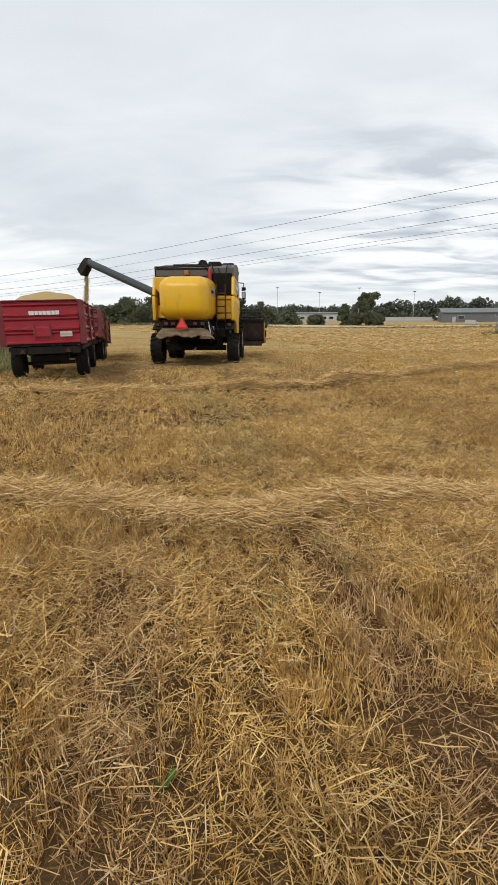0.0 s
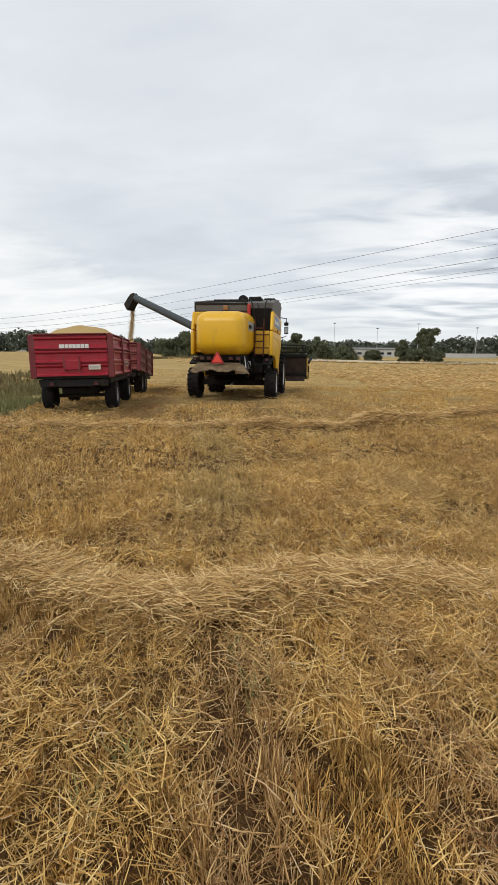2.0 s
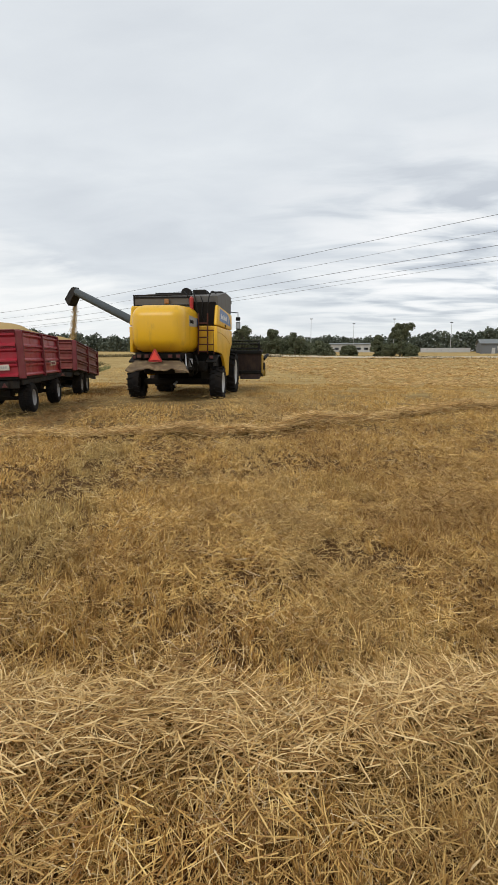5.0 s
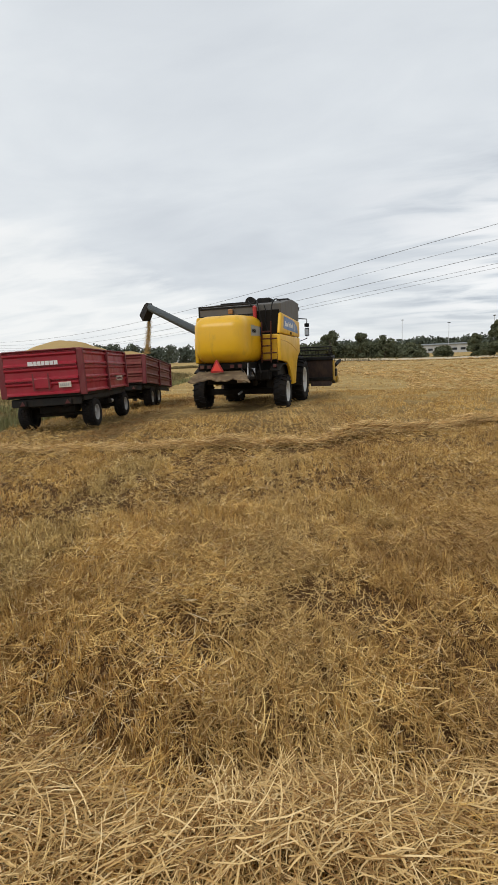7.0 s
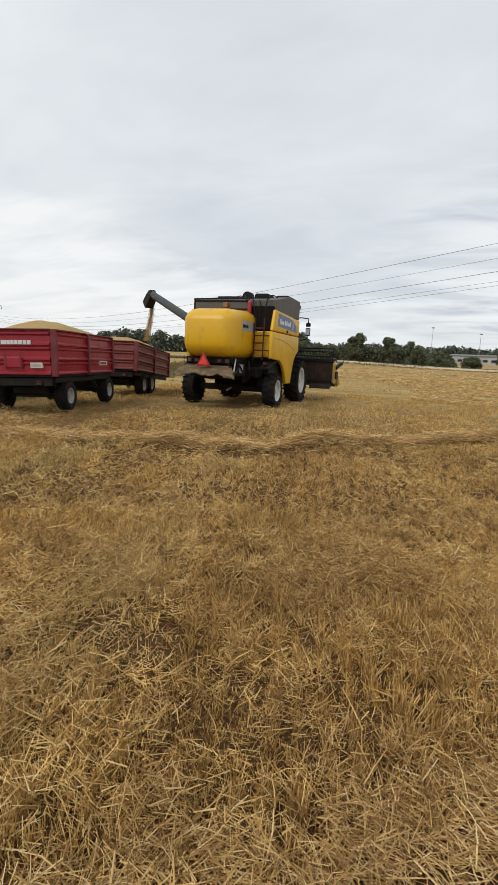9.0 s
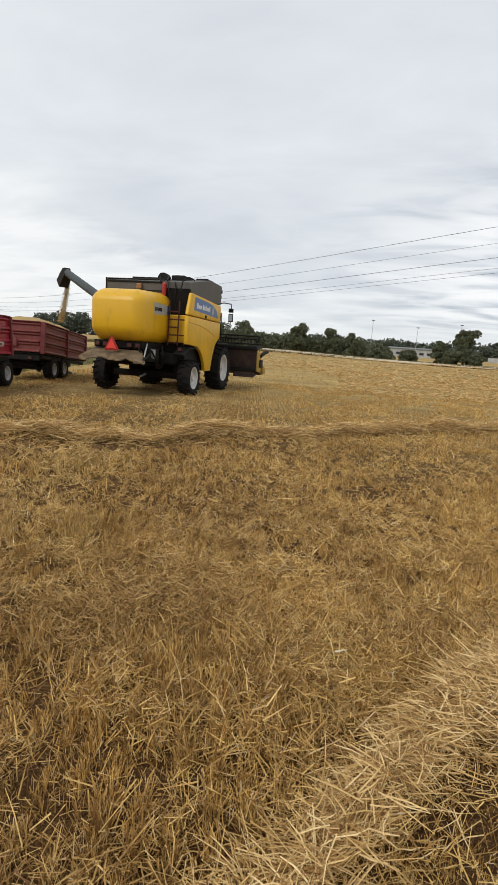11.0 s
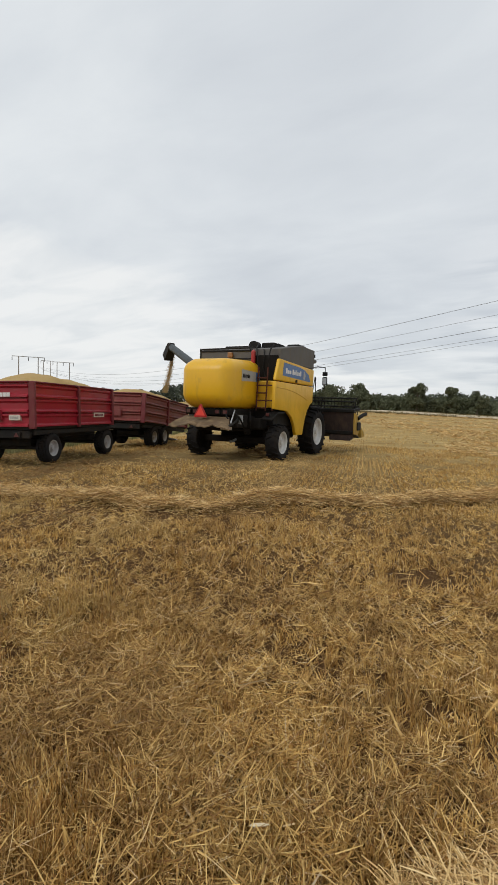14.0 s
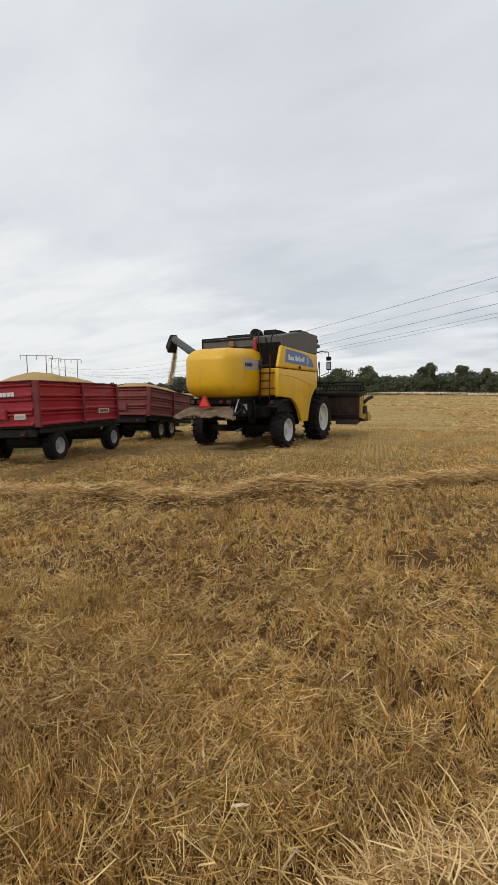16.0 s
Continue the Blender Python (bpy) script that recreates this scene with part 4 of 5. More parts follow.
# H-frames far off, beyond the loaded trailers
HFR = []
for i, (b, d, wid, high) in enumerate(((-50.8, 178, 9.6, 14.6), (-47.4, 205, 7.4, 15.6), (-49.0, 240, 5.0, 18.5))):
    x, y = at(b, d, CAM1)
    t = thing("wooden_pylon", pose(x, y, gz(x, y), 0, 0, 50), "wooden H-frame power pylon with a steel crossarm", "pylon", "H-frame pylons")
    z = high - gz(x, y) + 1.6
    for s in (-1, 1):
        part("pole", tube([(s * wid * 0.3, 0, -0.5), (s * wid * 0.3, 0, z + 0.1)], 0.17, None, 8, 0.12), M_WOOD, t)
        part("insulator", tube([(s * wid * 0.5, 0, z), (s * wid * 0.5, 0, z - 1.2)], 0.09, None, 6), M_CHASSIS, t)
    part("crossarm", box(-wid / 2, wid / 2, -0.1, 0.1, z, z + 0.22, 0.02), M_STEEL, t)
    part("insulator", tube([(0, 0, z), (0, 0, z - 1.2)], 0.09, None, 6), M_CHASSIS, t)
    HFR.append((x, y))

A = Vector((28.9, 33.3))
B = Vector((-128.0, 98.6))
drop = np.polyfit([0, 0.10, 0.143, 0.30, 0.443, 0.75, 1.0], [16.0, 14.4, 13.7, 11.5, 9.5, 9.6, 13.6], 4)
for i, (off, turn) in enumerate(((0.0, 0.0), (-1.6, 0.7), (-3.0, 1.4), (-4.05, 2.1), (-4.5, 2.8))):
    pts = []
    for k in range(61):
        s = -0.12 + 1.12 * k / 60
        z = float(np.polyval(drop, max(s, 0.0))) + (0 if s > 0 else -s * 14)
        pts.append((A.x + (B.x - A.x) * s, A.y + (B.y - A.y) * s + turn * s, z + off * (1 - 0.75 * max(s, 0))))
    cu = tube(pts, 0.022 if i in (0, 2) else 0.015, None, 5)
    tagged(part("power_cable", cu, M_WIRE), "thin sagging power cable high above the field", "cable", "power cables")


# ---------------------------------------------------------------- combine harvester
def combine():
    t = thing("combine_harvester", pose(0.0, -0.35, 0, 0, 0, 0.3), "yellow combine harvester with dark grain tank and swung-out auger", "combine harvester")
    for s in (-1, 1):
        wheel("rear_wheel", t, (1.55 * s, 0.0, 0.60), 0.62, 0.46, 0.37, s, 18)
        wheel("front_wheel", t, (1.46 * s, 3.6, 0.90), 0.92, 0.62, 0.52, s, 20)
    # rear hood, a rounded yellow barrel
    bm = box(-1.06, 0.92, -2.08, 0.45, 1.68, 3.35, 0.44, 8)

    def taper(y):
        return min(max((0.3 - y) / 2.4, 0), 1)
    for v in bm.verts:
        k = taper(v.co.y)
        if v.co.x > 0:
            v.co.x *= 1 - 0.20 * k
        if v.co.z > 2.5:
            v.co.z -= 0.13 * k * k * (v.co.z - 2.5) / 0.9
        v.co.y -= 0.13 * (1 - ((v.co.z - 2.5) / 0.85) ** 2) * k
    hood = part("rear_hood", bm, M_HOOD, t, "rounded glossy yellow rear hood", True)

    def side_strip(y0, y1, z0, z1, name, material, label, off=0.004):
        own = bmesh.new()
        vs = [own.verts.new((0.92 * (1 - 0.20 * taper(y)) + off + d, y, z)) for d in (0, 0.004) for y, z in ((y0, z0), (y1, z0 + 0.03), (y1, z1 - 0.03), (y0, z1))]
        for f in ((0, 1, 2, 3), (7, 6, 5, 4), (0, 1, 5, 4), (1, 2, 6, 5), (2, 3, 7, 6), (3, 0, 4, 7)):
            own.faces.new([vs[k] for k in f])
        part(name, own, material, hood, label)
    side_strip(-1.34, -0.46, 2.58, 2.95, "decal", M_SILVER, "silver model decal")
    side_strip(-0.458, 0.34, 2.61, 2.92, "decal", M_BLUE, "blue decal stripe")
    for i in range(6):
        side_strip(-1.27 + i * 0.075, -1.215 + i * 0.075, 2.68, 2.82, "lettering", M_BLACK, "", 0.010)
    # left and right flanks
    for s in (-1, 1):
        x0, x1 = (1.50, 1.63) if s > 0 else (-1.63, -1.50)
        up = slab([(-0.22, 3.40), (3.15, 3.30), (3.12, 2.67), (-0.52, 2.67)], "x", x0, x1, 0.045, seg=3)
        u = part("upper_side_panel", up, M_YELLOW, t, "", True)
        low = slab([(-0.52, 2.64), (3.12, 2.64), (3.12, 2.05), (2.85, 1.95), (2.55, 1.72), (2.32, 1.35), (2.12, 0.80), (1.48, 0.80),
                    (1.28, 1.18), (1.0, 1.46), (0.55, 1.66), (-0.52, 1.72)], "x", x0, x1, 0.03)
        lo = part("lower_side_panel", low, M_YELLOW, t, "yellow side panel arched over the wheels", True)
        crease = [(x1 if s > 0 else x0, -0.40 + 2.9 * k / 12, 2.44 - 0.34 * (k / 12) ** 2.2) for k in range(13)]
        part("crease", tube(crease, 0.016, None, 8), M_YELLOW, lo, "", True)
        if s > 0:
            part("decal", slab([(0.02, 2.86), (2.75, 2.80), (2.55, 3.05), (2.1, 3.20), (1.6, 3.26), (0.10, 3.30)], "x", x1, x1 + 0.005), M_BLUE, u, "blue brand panel")
            bars(u, "lettering", pose(x1 + 0.004, 0.28, 2.95, 90, 0, 90),
                 [(0.0, 0.14, 0, 1.2), (0.17, 0.29, 0, 0.8), (0.32, 0.48, 0, 0.8), (0.60, 0.74, 0, 1.2), (0.77, 0.88, 0, 0.8), (0.90, 0.95, 0, 1.2), (0.98, 1.03, 0, 1.2), (1.06, 1.17, 0, 0.8), (1.20, 1.31, 0, 0.8), (1.34, 1.46, 0, 1.2)], 0.15, M_WHITE)
            part("decal_leaf", slab([(1.95, 2.86), (2.12, 2.86), (2.2, 3.0), (2.1, 3.14), (2.02, 3.16)], "x", x1 + 0.005, x1 + 0.009), M_SILVER, u)
            part("latch", box(x1, x1 + 0.03, 1.2, 1.34, 2.69, 2.79, 0.01), M_BLACK, u)
    # the lower yellow skirt behind the ladder, and the left rear skirt
    part("rear_skirt", box(0.86, 1.49, -0.30, -0.18, 1.76, 2.66, 0.03), M_YELLOW, t)
    part("rear_skirt", box(0.86, 1.49, -0.26, -0.16, 1.70, 1.755, 0.01), M_BLACK, t)
    part("rear_skirt", box(-1.49, -0.80, -0.22, -0.10, 1.80, 2.30, 0.03), M_YELLOW, t)
    part("rear_skirt", slab([(-1.55, 3.38), (-0.7, 3.38), (-0.7, 2.55), (-1.05, 2.55), (-1.40, 2.80), (-1.60, 3.0)], "y", -0.34, -0.20, 0.03), M_YELLOW, t)
    # body core
    part("body", box(-1.40, 1.40, -0.10, 3.3, 1.15, 3.34, 0.03), M_BLACK, t, "dark machine body")
    part("engine_bay", box(0.62, 1.52, -0.20, -0.02, 2.68, 3.52, 0.02), M_PIT, t, "black engine compartment")
    # grain tank with raised sides
    tank = part("grain_tank", slab([(-0.10, 3.34), (3.22, 3.34), (3.26, 4.06), (1.9, 4.08), (0.9, 3.92), (-0.10, 3.74)], "x", -1.54, 1.58, 0.02), M_GREY, t, "dark grey grain tank extension")
    part("tank_cover", box(-0.95, 0.25, 0.62, 0.80, 3.70, 3.96, 0.015), M_CHASSIS, tank)
    part("tank_post", box(-1.57, -1.52, -0.13, -0.08, 3.36, 3.80, 0.01), M_BLACK, tank)
    part("tank_rib", box(-1.5, 0.6, -0.125, -0.104, 3.67, 3.72, 0.008), M_BLACK, tank)
    part("tank_rib", box(-1.5, 0.6, -0.125, -0.104, 3.40, 3.44, 0.008), M_BLACK, tank)
    part("marker_lamp", box(-0.38, -0.20, -0.24, -0.13, 3.46, 3.64, 0.03), M_LAMP_ORANGE, t, "dusty orange lamp")
    bm = lathe([(-0.14, 0.0), (-0.14, 0.19), (0.14, 0.19), (0.14, 0.0)], 24)
    bm.transform(Matrix.Translation((0.30, 0.55, 3.91)) @ Matrix.Rotation(math.pi / 2, 4, 'Z'))
    part("air_cleaner", bm, M_BLACK, t, "round black air cleaner", True)
    part("intake_box", box(0.48, 1.0, 0.7, 1.5, 3.80, 4.07, 0.05), M_BLACK, t)
    part("intake_box", box(0.95, 1.45, 1.9, 2.7, 3.98, 4.15, 0.05), M_BLACK, t)
    part("work_lamp", box(1.50, 1.60, 3.22, 3.32, 3.78, 3.92, 0.02), M_BLACK, t)
    bm = lathe([(-0.22, 0.0), (-0.21, 0.07), (0.17, 0.08), (0.22, 0.05), (0.24, 0.0)], 16)
    bm.transform(Matrix.Translation((0.66, -0.28, 3.46)) @ Matrix.Rotation(-math.pi / 2, 4, "Y"))
    part("fire_extinguisher", bm, M_REFLECT_EDGE, t, "red fire extinguisher")
    # ladder and rails
    lad = new("ladder")
    lad.parent = t
    for x, top in ((0.92, 3.1), (1.26, 3.1), (1.50, 2.62)):
        part("ladder_rail", tube([(x, -0.46, 1.66), (x, -0.42, 2.3), (x, -0.36, top)], 0.026), M_LADDER, lad)
    for i in range(5):
        part("rung", box(0.92, 1.50 if i in (1, 3) else 1.26, -0.50, -0.42, 1.72 + i * 0.25, 1.765 + i * 0.25, 0.008), M_LADDER, lad)
    part("handrail", tube([(1.26, -0.36, 3.05), (1.29, -0.40, 3.45), (1.32, -0.32, 3.72), (1.36, -0.10, 3.88), (1.38, 0.15, 3.92), (1.40, 0.6, 3.90)], 0.022), M_BLACK, lad)
    part("handrail", tube([(0.92, -0.36, 3.05), (0.86, -0.38, 3.45), (0.74, -0.20, 3.78), (0.62, 0.15, 3.92)], 0.022), M_BLACK, lad)
    # ridge cover and rolled tarpaulin along the tank, cables on its rear wall
    part("tank_lip", tube([(-1.50, -0.12, 3.77), (-0.2, -0.12, 3.78), (0.6, -0.10, 3.79)], 0.028), M_CHASSIS, tank)
    part("tank_cable", tube([(0.58, -0.14, 3.60), (0.50, -0.20, 3.72), (0.38, -0.05, 3.86), (0.30, 0.2, 3.92)], 0.022), M_BLACK, t)
    part("tank_cable", tube([(1.12, -0.22, 2.72), (1.02, -0.26, 3.1), (1.06, -0.24, 3.5), (0.96, -0.1, 3.72)], 0.018), M_BLACK, t)
    # clutter of the straw chopper drive beside the deflector
    part("chain_case", box(0.60, 0.78, -1.50, -0.75, 1.08, 1.50, 0.05), M_CHASSIS, t)
    part("gas_strut", tube([(0.70, -1.55, 1.64), (0.84, -2.05, 1.24)], 0.022), M_STEEL, t)
    part("hose", tube([(0.50, -1.80, 1.62), (0.62, -1.92, 1.42), (0.74, -1.85, 1.24), (0.70, -1.6, 1.10)], 0.024), M_BLACK, t)
    part("hose", tube([(0.92, -0.9, 1.60), (1.02, -1.05, 1.30), (0.96, -0.9, 1.02), (0.8, -0.6, 0.90)], 0.028), M_BLACK, t)
    part("bracket", box(0.74, 0.90, -1.42, -1.34, 1.20, 1.48, 0.015), M_STEEL, t, "bare steel bracket")
    part("fuel_tank", box(0.70, 1.22, -0.75, -0.18, 1.02, 1.40, 0.08, 3), M_PIT, t)
    # frame below the hood, lamps and warning triangle
    part("rear_frame", box(-1.0, 0.68, -1.80, -0.2, 1.46, 1.69, 0.03), M_PIT, t)
    for x in (-0.92, -0.66, 0.16, 0.44):
        lp = part("tail_lamp", box(x, x + 0.17, -1.87, -1.81, 1.50, 1.64, 0.02), M_CHASSIS, t)
        part("lens", box(x + 0.02, x + 0.15, -1.885, -1.872, 1.52, 1.62), M_LAMP_RED, lp)
    for s in (-1, 1):
        lp = part("rear_lamp", box(1.42 * s - 0.08, 1.42 * s + 0.08, -0.62, -0.55, 1.46, 1.60, 0.02), M_CHASSIS, t)
        part("lens", box(1.42 * s - 0.06, 1.42 * s + 0.06, -0.64, -0.622, 1.48, 1.58, 0.01), M_LAMP_RED, lp)
    tri = new("warning_triangle")
    tri.parent = t
    part("triangle_edge", slab([(-0.42, 1.38), (0.02, 1.38), (0.03, 1.43), (-0.17, 1.79), (-0.23, 1.79), (-0.43, 1.43)], "y", -2.16, -2.13, 0.006), M_REFLECT_EDGE, tri, "dark red retroreflective edge")
    part("triangle_centre", slab([(-0.37, 1.435), (-0.03, 1.435), (-0.20, 1.735)], "y", -2.172, -2.162), M_REFLECT, tri, "bright red centre")
    # dusty straw deflector below
    bm = bmesh.new()
    nx, ny = 18, 7
    grid = []
    for j in range(ny + 1):
        v = j / ny
        row = []
        for i in range(nx + 1):
            u = i / nx * 2 - 1
            w = 0.82 + 0.24 * v
            row.append(bm.verts.new((u * w - 0.20 + 0.17 * v, -1.75 - (0.80 + 0.05 * math.sin(u * 11) + 0.04 * math.sin(u * 23 + 1)) * v, 1.42 - 0.27 * v + 0.035 * math.sin(u * 7 + v * 4) * v + 0.022 * math.sin(u * 17) * v - 0.05 * v * u * u)))
        grid.append(row)
    for a, b in zip(grid, grid[1:]):
        for i in range(nx):
            bm.faces.new((a[i], a[i + 1], b[i + 1], b[i]))
    r = bmesh.ops.extrude_face_region(bm, geom=bm.faces[:])
    for v in r["geom"]:
        if isinstance(v, bmesh.types.BMVert):
            v.co.z -= 0.035
    part("straw_deflector", bm, M_DUSTY, t, "dented deflector sheet thick with straw dust", True)
    part("deflector_arm", tube([(0.72, -1.2, 1.46), (0.86, -1.8, 1.26), (0.9, -2.3, 1.14)], 0.035), M_CHASSIS, t)
    part("hose", tube([(0.66, -1.6, 1.6), (0.86, -1.55, 1.42), (0.92, -1.3, 1.12), (0.8, -1.0, 0.95)], 0.03), M_BLACK, t)
    part("chopper_body", box(-0.85, 0.55, -1.4, 0.3, 0.95, 1.46, 0.06), M_PIT, t)
    for i, (y, z, r) in enumerate(((-1.0, 1.25, 0.16), (-0.55, 1.05, 0.22), (-0.15, 1.32, 0.14))):
        part("pulley", lathe([(-0.05, 0.02), (-0.05, r), (-0.02, r * 0.9), (0.02, r * 0.9), (0.05, r), (0.05, 0.02)], 20), M_CHASSIS, t).location = (0.66, y, z)
    part("number_plate", box(0.42, 0.82, -1.95, -1.93, 1.02, 1.12, 0.01), M_PLATE, t)
    part("rear_axle", box(-1.25, 1.25, -0.12, 0.12, 0.52, 0.74, 0.03), M_PIT, t)
    part("tow_hitch", tube([(0, -0.1, 0.62), (0, -0.5, 0.55)], 0.04), M_STEEL, t)
    part("front_axle", box(-1.2, 1.2, 3.35, 3.85, 0.75, 1.2, 0.04), M_PIT, t)
    part("sieve_box", box(-0.85, 0.85, 0.3, 3.2, 0.62, 1.2, 0.05), M_PIT, t)
    for s in (-1, 1):
        part("wheel_guard", slab([(-0.75, 1.38), (-0.2, 1.62), (0.5, 1.62), (0.5, 1.58), (-0.18, 1.56), (-0.72, 1.33)], "x", 1.25 * s, 1.62 * s, 0.01), M_BLACK, t)
    for i in range(4):
        part("drive_belt_guard", box(1.05, 1.2, 0.35 + i * 0.5, 0.75 + i * 0.5, 1.0, 1.5, 0.05), M_CHASSIS, t)
    # cab in front of the tank
    cab = part("cab", slab([(3.32, 1.9), (4.9, 1.9), (5.05, 2.6), (4.85, 3.75), (3.32, 3.75)], "x", -0.95, 0.95, 0.04), M_GLASS, t, "dark glazed cab")
    part("cab_roof", box(-1.05, 1.05, 3.25, 5.1, 3.75, 3.92, 0.06), M_GREY, cab)
    part("platform", box(-1.5, 1.5, 3.3, 4.6, 1.82, 1.9, 0.02), M_BLACK, t)
    for s in (-1, 1):
        mi = new("wing_mirror")
        mi.parent = t
        x = 1.78 * s
        part("mirror_arm", tube([(1.0 * s, 4.1, 3.45), (1.45 * s, 4.1, 3.52), (x, 4.05, 3.48), (x, 4.05, 3.3)], 0.022), M_BLACK, mi)
        part("mirror_arm", tube([(1.45 * s, 4.1, 2.55), (x, 4.05, 2.66), (x, 4.05, 2.8)], 0.018), M_BLACK, mi)
        part("mirror_housing", box(x - 0.10, x + 0.10, 4.0, 4.10, 2.76, 3.10, 0.035, 3), M_BLACK, mi)
        part("mirror_housing", box(x - 0.10, x + 0.10, 4.0, 4.10, 3.14, 3.30, 0.03, 3), M_BLACK, mi)
        part("mirror_glass", slab([(x - 0.085 * s, 3.965), (x + 0.085 * s, 3.993), (x + 0.085 * s, 3.998), (x - 0.085 * s, 3.998)], "z", 2.80, 3.06), M_MIRROR, mi)
        part("cab_rail", tube([(1.35 * s, 3.6, 1.9), (1.42 * s, 3.7, 2.6), (1.38 * s, 4.0, 3.1), (1.3 * s, 4.3, 3.1), (1.3 * s, 4.35, 1.9)], 0.02), M_BLACK, mi)
    # unloading auger swung out to the left
    au = new("unloading_auger")
    au.parent = t
    base, tip = Vector((-1.05, 0.55, 2.52)), Vector(AUGER_TIP)
    d = (tip - base).normalized()
    part("auger_tube", tube([base, tip], 0.165, None, 20), M_TUBE, au, "long dark auger tube", True)
    bm = lathe([(-0.12, 0.16), (-0.12, 0.24), (0.12, 0.24), (0.12, 0.16)], 20)
    bm.transform(Matrix.Translation(base + d * 0.25) @ d.to_track_quat("X", "Z").to_matrix().to_4x4())
    part("auger_elbow", bm, M_BLACK, au, "", True)
    side = d.cross(Vector((0, 0, 1))).normalized()
    down = (Vector((0, 0, -1)) + d * 0.85).normalized()
    fw = down.cross(side).normalized()
    bm = bmesh.new()
    rings = []
    for k, w in ((-0.15, 0.13), (-0.06, 0.17), (0.2, 0.19), (0.66, 0.20)):
        c = tip + down * k
        rings.append([bm.verts.new(c + side * a * w + fw * b * w) for a, b in ((-1, -1), (1, -1), (1, 1), (-1, 1))])
    for a, b in zip(rings, rings[1:]):
        for j in range(4):
            bm.faces.new((a[j], a[(j + 1) % 4], b[(j + 1) % 4], b[j]))
    bm.faces.new(rings[0])
    part("auger_spout", bm, M_CHASSIS, au, "worn black rubber spout")
    part("auger_pivot", tube([(-1.2, 0.6, 1.9), (-1.2, 0.6, 2.7)], 0.22, None, 16), M_BLACK, t)
    # cutting header
    hd = new("grain_header")
    hd.parent = t
    hd["label"] = "wide raised grain header with a tined reel"
    X = 2.74
    part("back_wall", slab([(5.30, 0.90), (5.22, 1.70), (5.30, 1.74), (5.42, 0.90)], "x", -X, X, 0.01), M_HEADER, hd, "brown dusty back sheet")
    part("top_beam", box(-X, X, 5.15, 5.35, 1.70, 1.84, 0.02), M_BLACK, hd)
    part("bottom_beam", box(-X, X, 5.10, 5.32, 0.78, 0.92, 0.02), M_BLACK, hd)
    part("table", slab([(5.33, 0.78), (6.2, 0.60), (6.2, 0.66), (5.33, 0.90)], "x", -X, X, 0.01), M_CHASSIS, hd)
    part("auger_drum", tube([(-X + 0.1, 5.75, 1.12), (X - 0.1, 5.75, 1.12)], 0.27, None, 20), M_CHASSIS, hd)
    for x in (-2.2, 2.2):
        part("skid_plate", slab([(5.15, 0.77), (5.6, 0.66), (5.6, 0.60), (5.05, 0.52)], "x", x - 0.46, x + 0.46, 0.01), M_HEADER, hd)
    for s in (-1, 1):
        part("side_sheet", slab([(5.15, 0.80), (5.7, 0.74), (5.95, 0.84), (6.05, 1.1), (5.9, 1.42), (5.6, 1.60), (5.15, 1.68)], "x", X * s, (X + 0.06) * s, 0.02), M_YELLOW_OLD, hd, "worn yellow end sheet")
        part("divider", slab([(6.2, 0.62), (6.8, 0.66), (6.6, 0.9), (6.2, 1.05)], "x", (X - 0.05) * s, (X + 0.10) * s, 0.02), M_YELLOW_OLD, hd)
        part("reel_arm", slab([(5.2, 1.72), (6.4, 1.80), (6.4, 1.92), (5.2, 1.84)], "x", (X - 0.12) * s, (X - 0.04) * s, 0.01), M_BLACK, hd)
        part("reel_drive", tube([((X + 0.07) * s, 5.6, 1.45), ((X + 0.16) * s, 6.1, 1.62), ((X + 0.18) * s, 6.5, 1.66)], 0.08), M_BLACK, hd)
        part("gear_guard", box(X * s + 0.06 * s, X * s + 0.12 * s, 5.5, 6.0, 0.95, 1.3, 0.03), M_CHASSIS, hd)
    part("feeder_house", slab([(3.8, 1.1), (5.35, 0.7), (5.35, 1.5), (3.8, 1.9)], "x", -0.7, 0.7, 0.03), M_BLACK, hd)
    reel = new("reel")
    reel.parent = hd
    part("reel_shaft", tube([(-X + 0.15, 6.1, 1.82), (X - 0.15, 6.1, 1.82)], 0.06, None, 10), M_BLACK, reel)
    tine = None
    for k in range(6):
        q = 2 * math.pi * k / 6 + 0.3
        y, z = 6.1 + 0.52 * math.cos(q), 1.82 + 0.52 * math.sin(q)
        part("reel_bar", tube([(-X + 0.15, y, z), (X - 0.15, y, z)], 0.03, None, 8), M_BLACK, reel)
        for i in range(35):
            x = -X + 0.2 + i * 0.152
            if tine is None:
                tine = part("tine", tube([(0, 0, 0), (0, 0.05, -0.26)], 0.012, None, 4), M_BLACK, reel)
                first = tine
            else:
                tine = new("tine", first.data)
                tine.parent = reel
            tine.location = (x, y, z)
    for x in (-X + 0.2, -1.0, 1.0, X - 0.2):
        bm = bmesh.new()
        for k in range(6):
            q, q2 = 2 * math.pi * k / 6 + 0.3, 2 * math.pi * (k + 1) / 6 + 0.3
            a, b = (x, 6.1 + 0.52 * math.cos(q), 1.82 + 0.52 * math.sin(q)), (x, 6.1 + 0.52 * math.cos(q2), 1.82 + 0.52 * math.sin(q2))
            tube([a, b], 0.018, bm, 5)
            tube([(x, 6.1, 1.82), a], 0.018, bm, 5)
        part("reel_spider", bm, M_BLACK, reel)
    return t


AUGER_TIP = (-5.5, 3.6, 4.42)
combine()


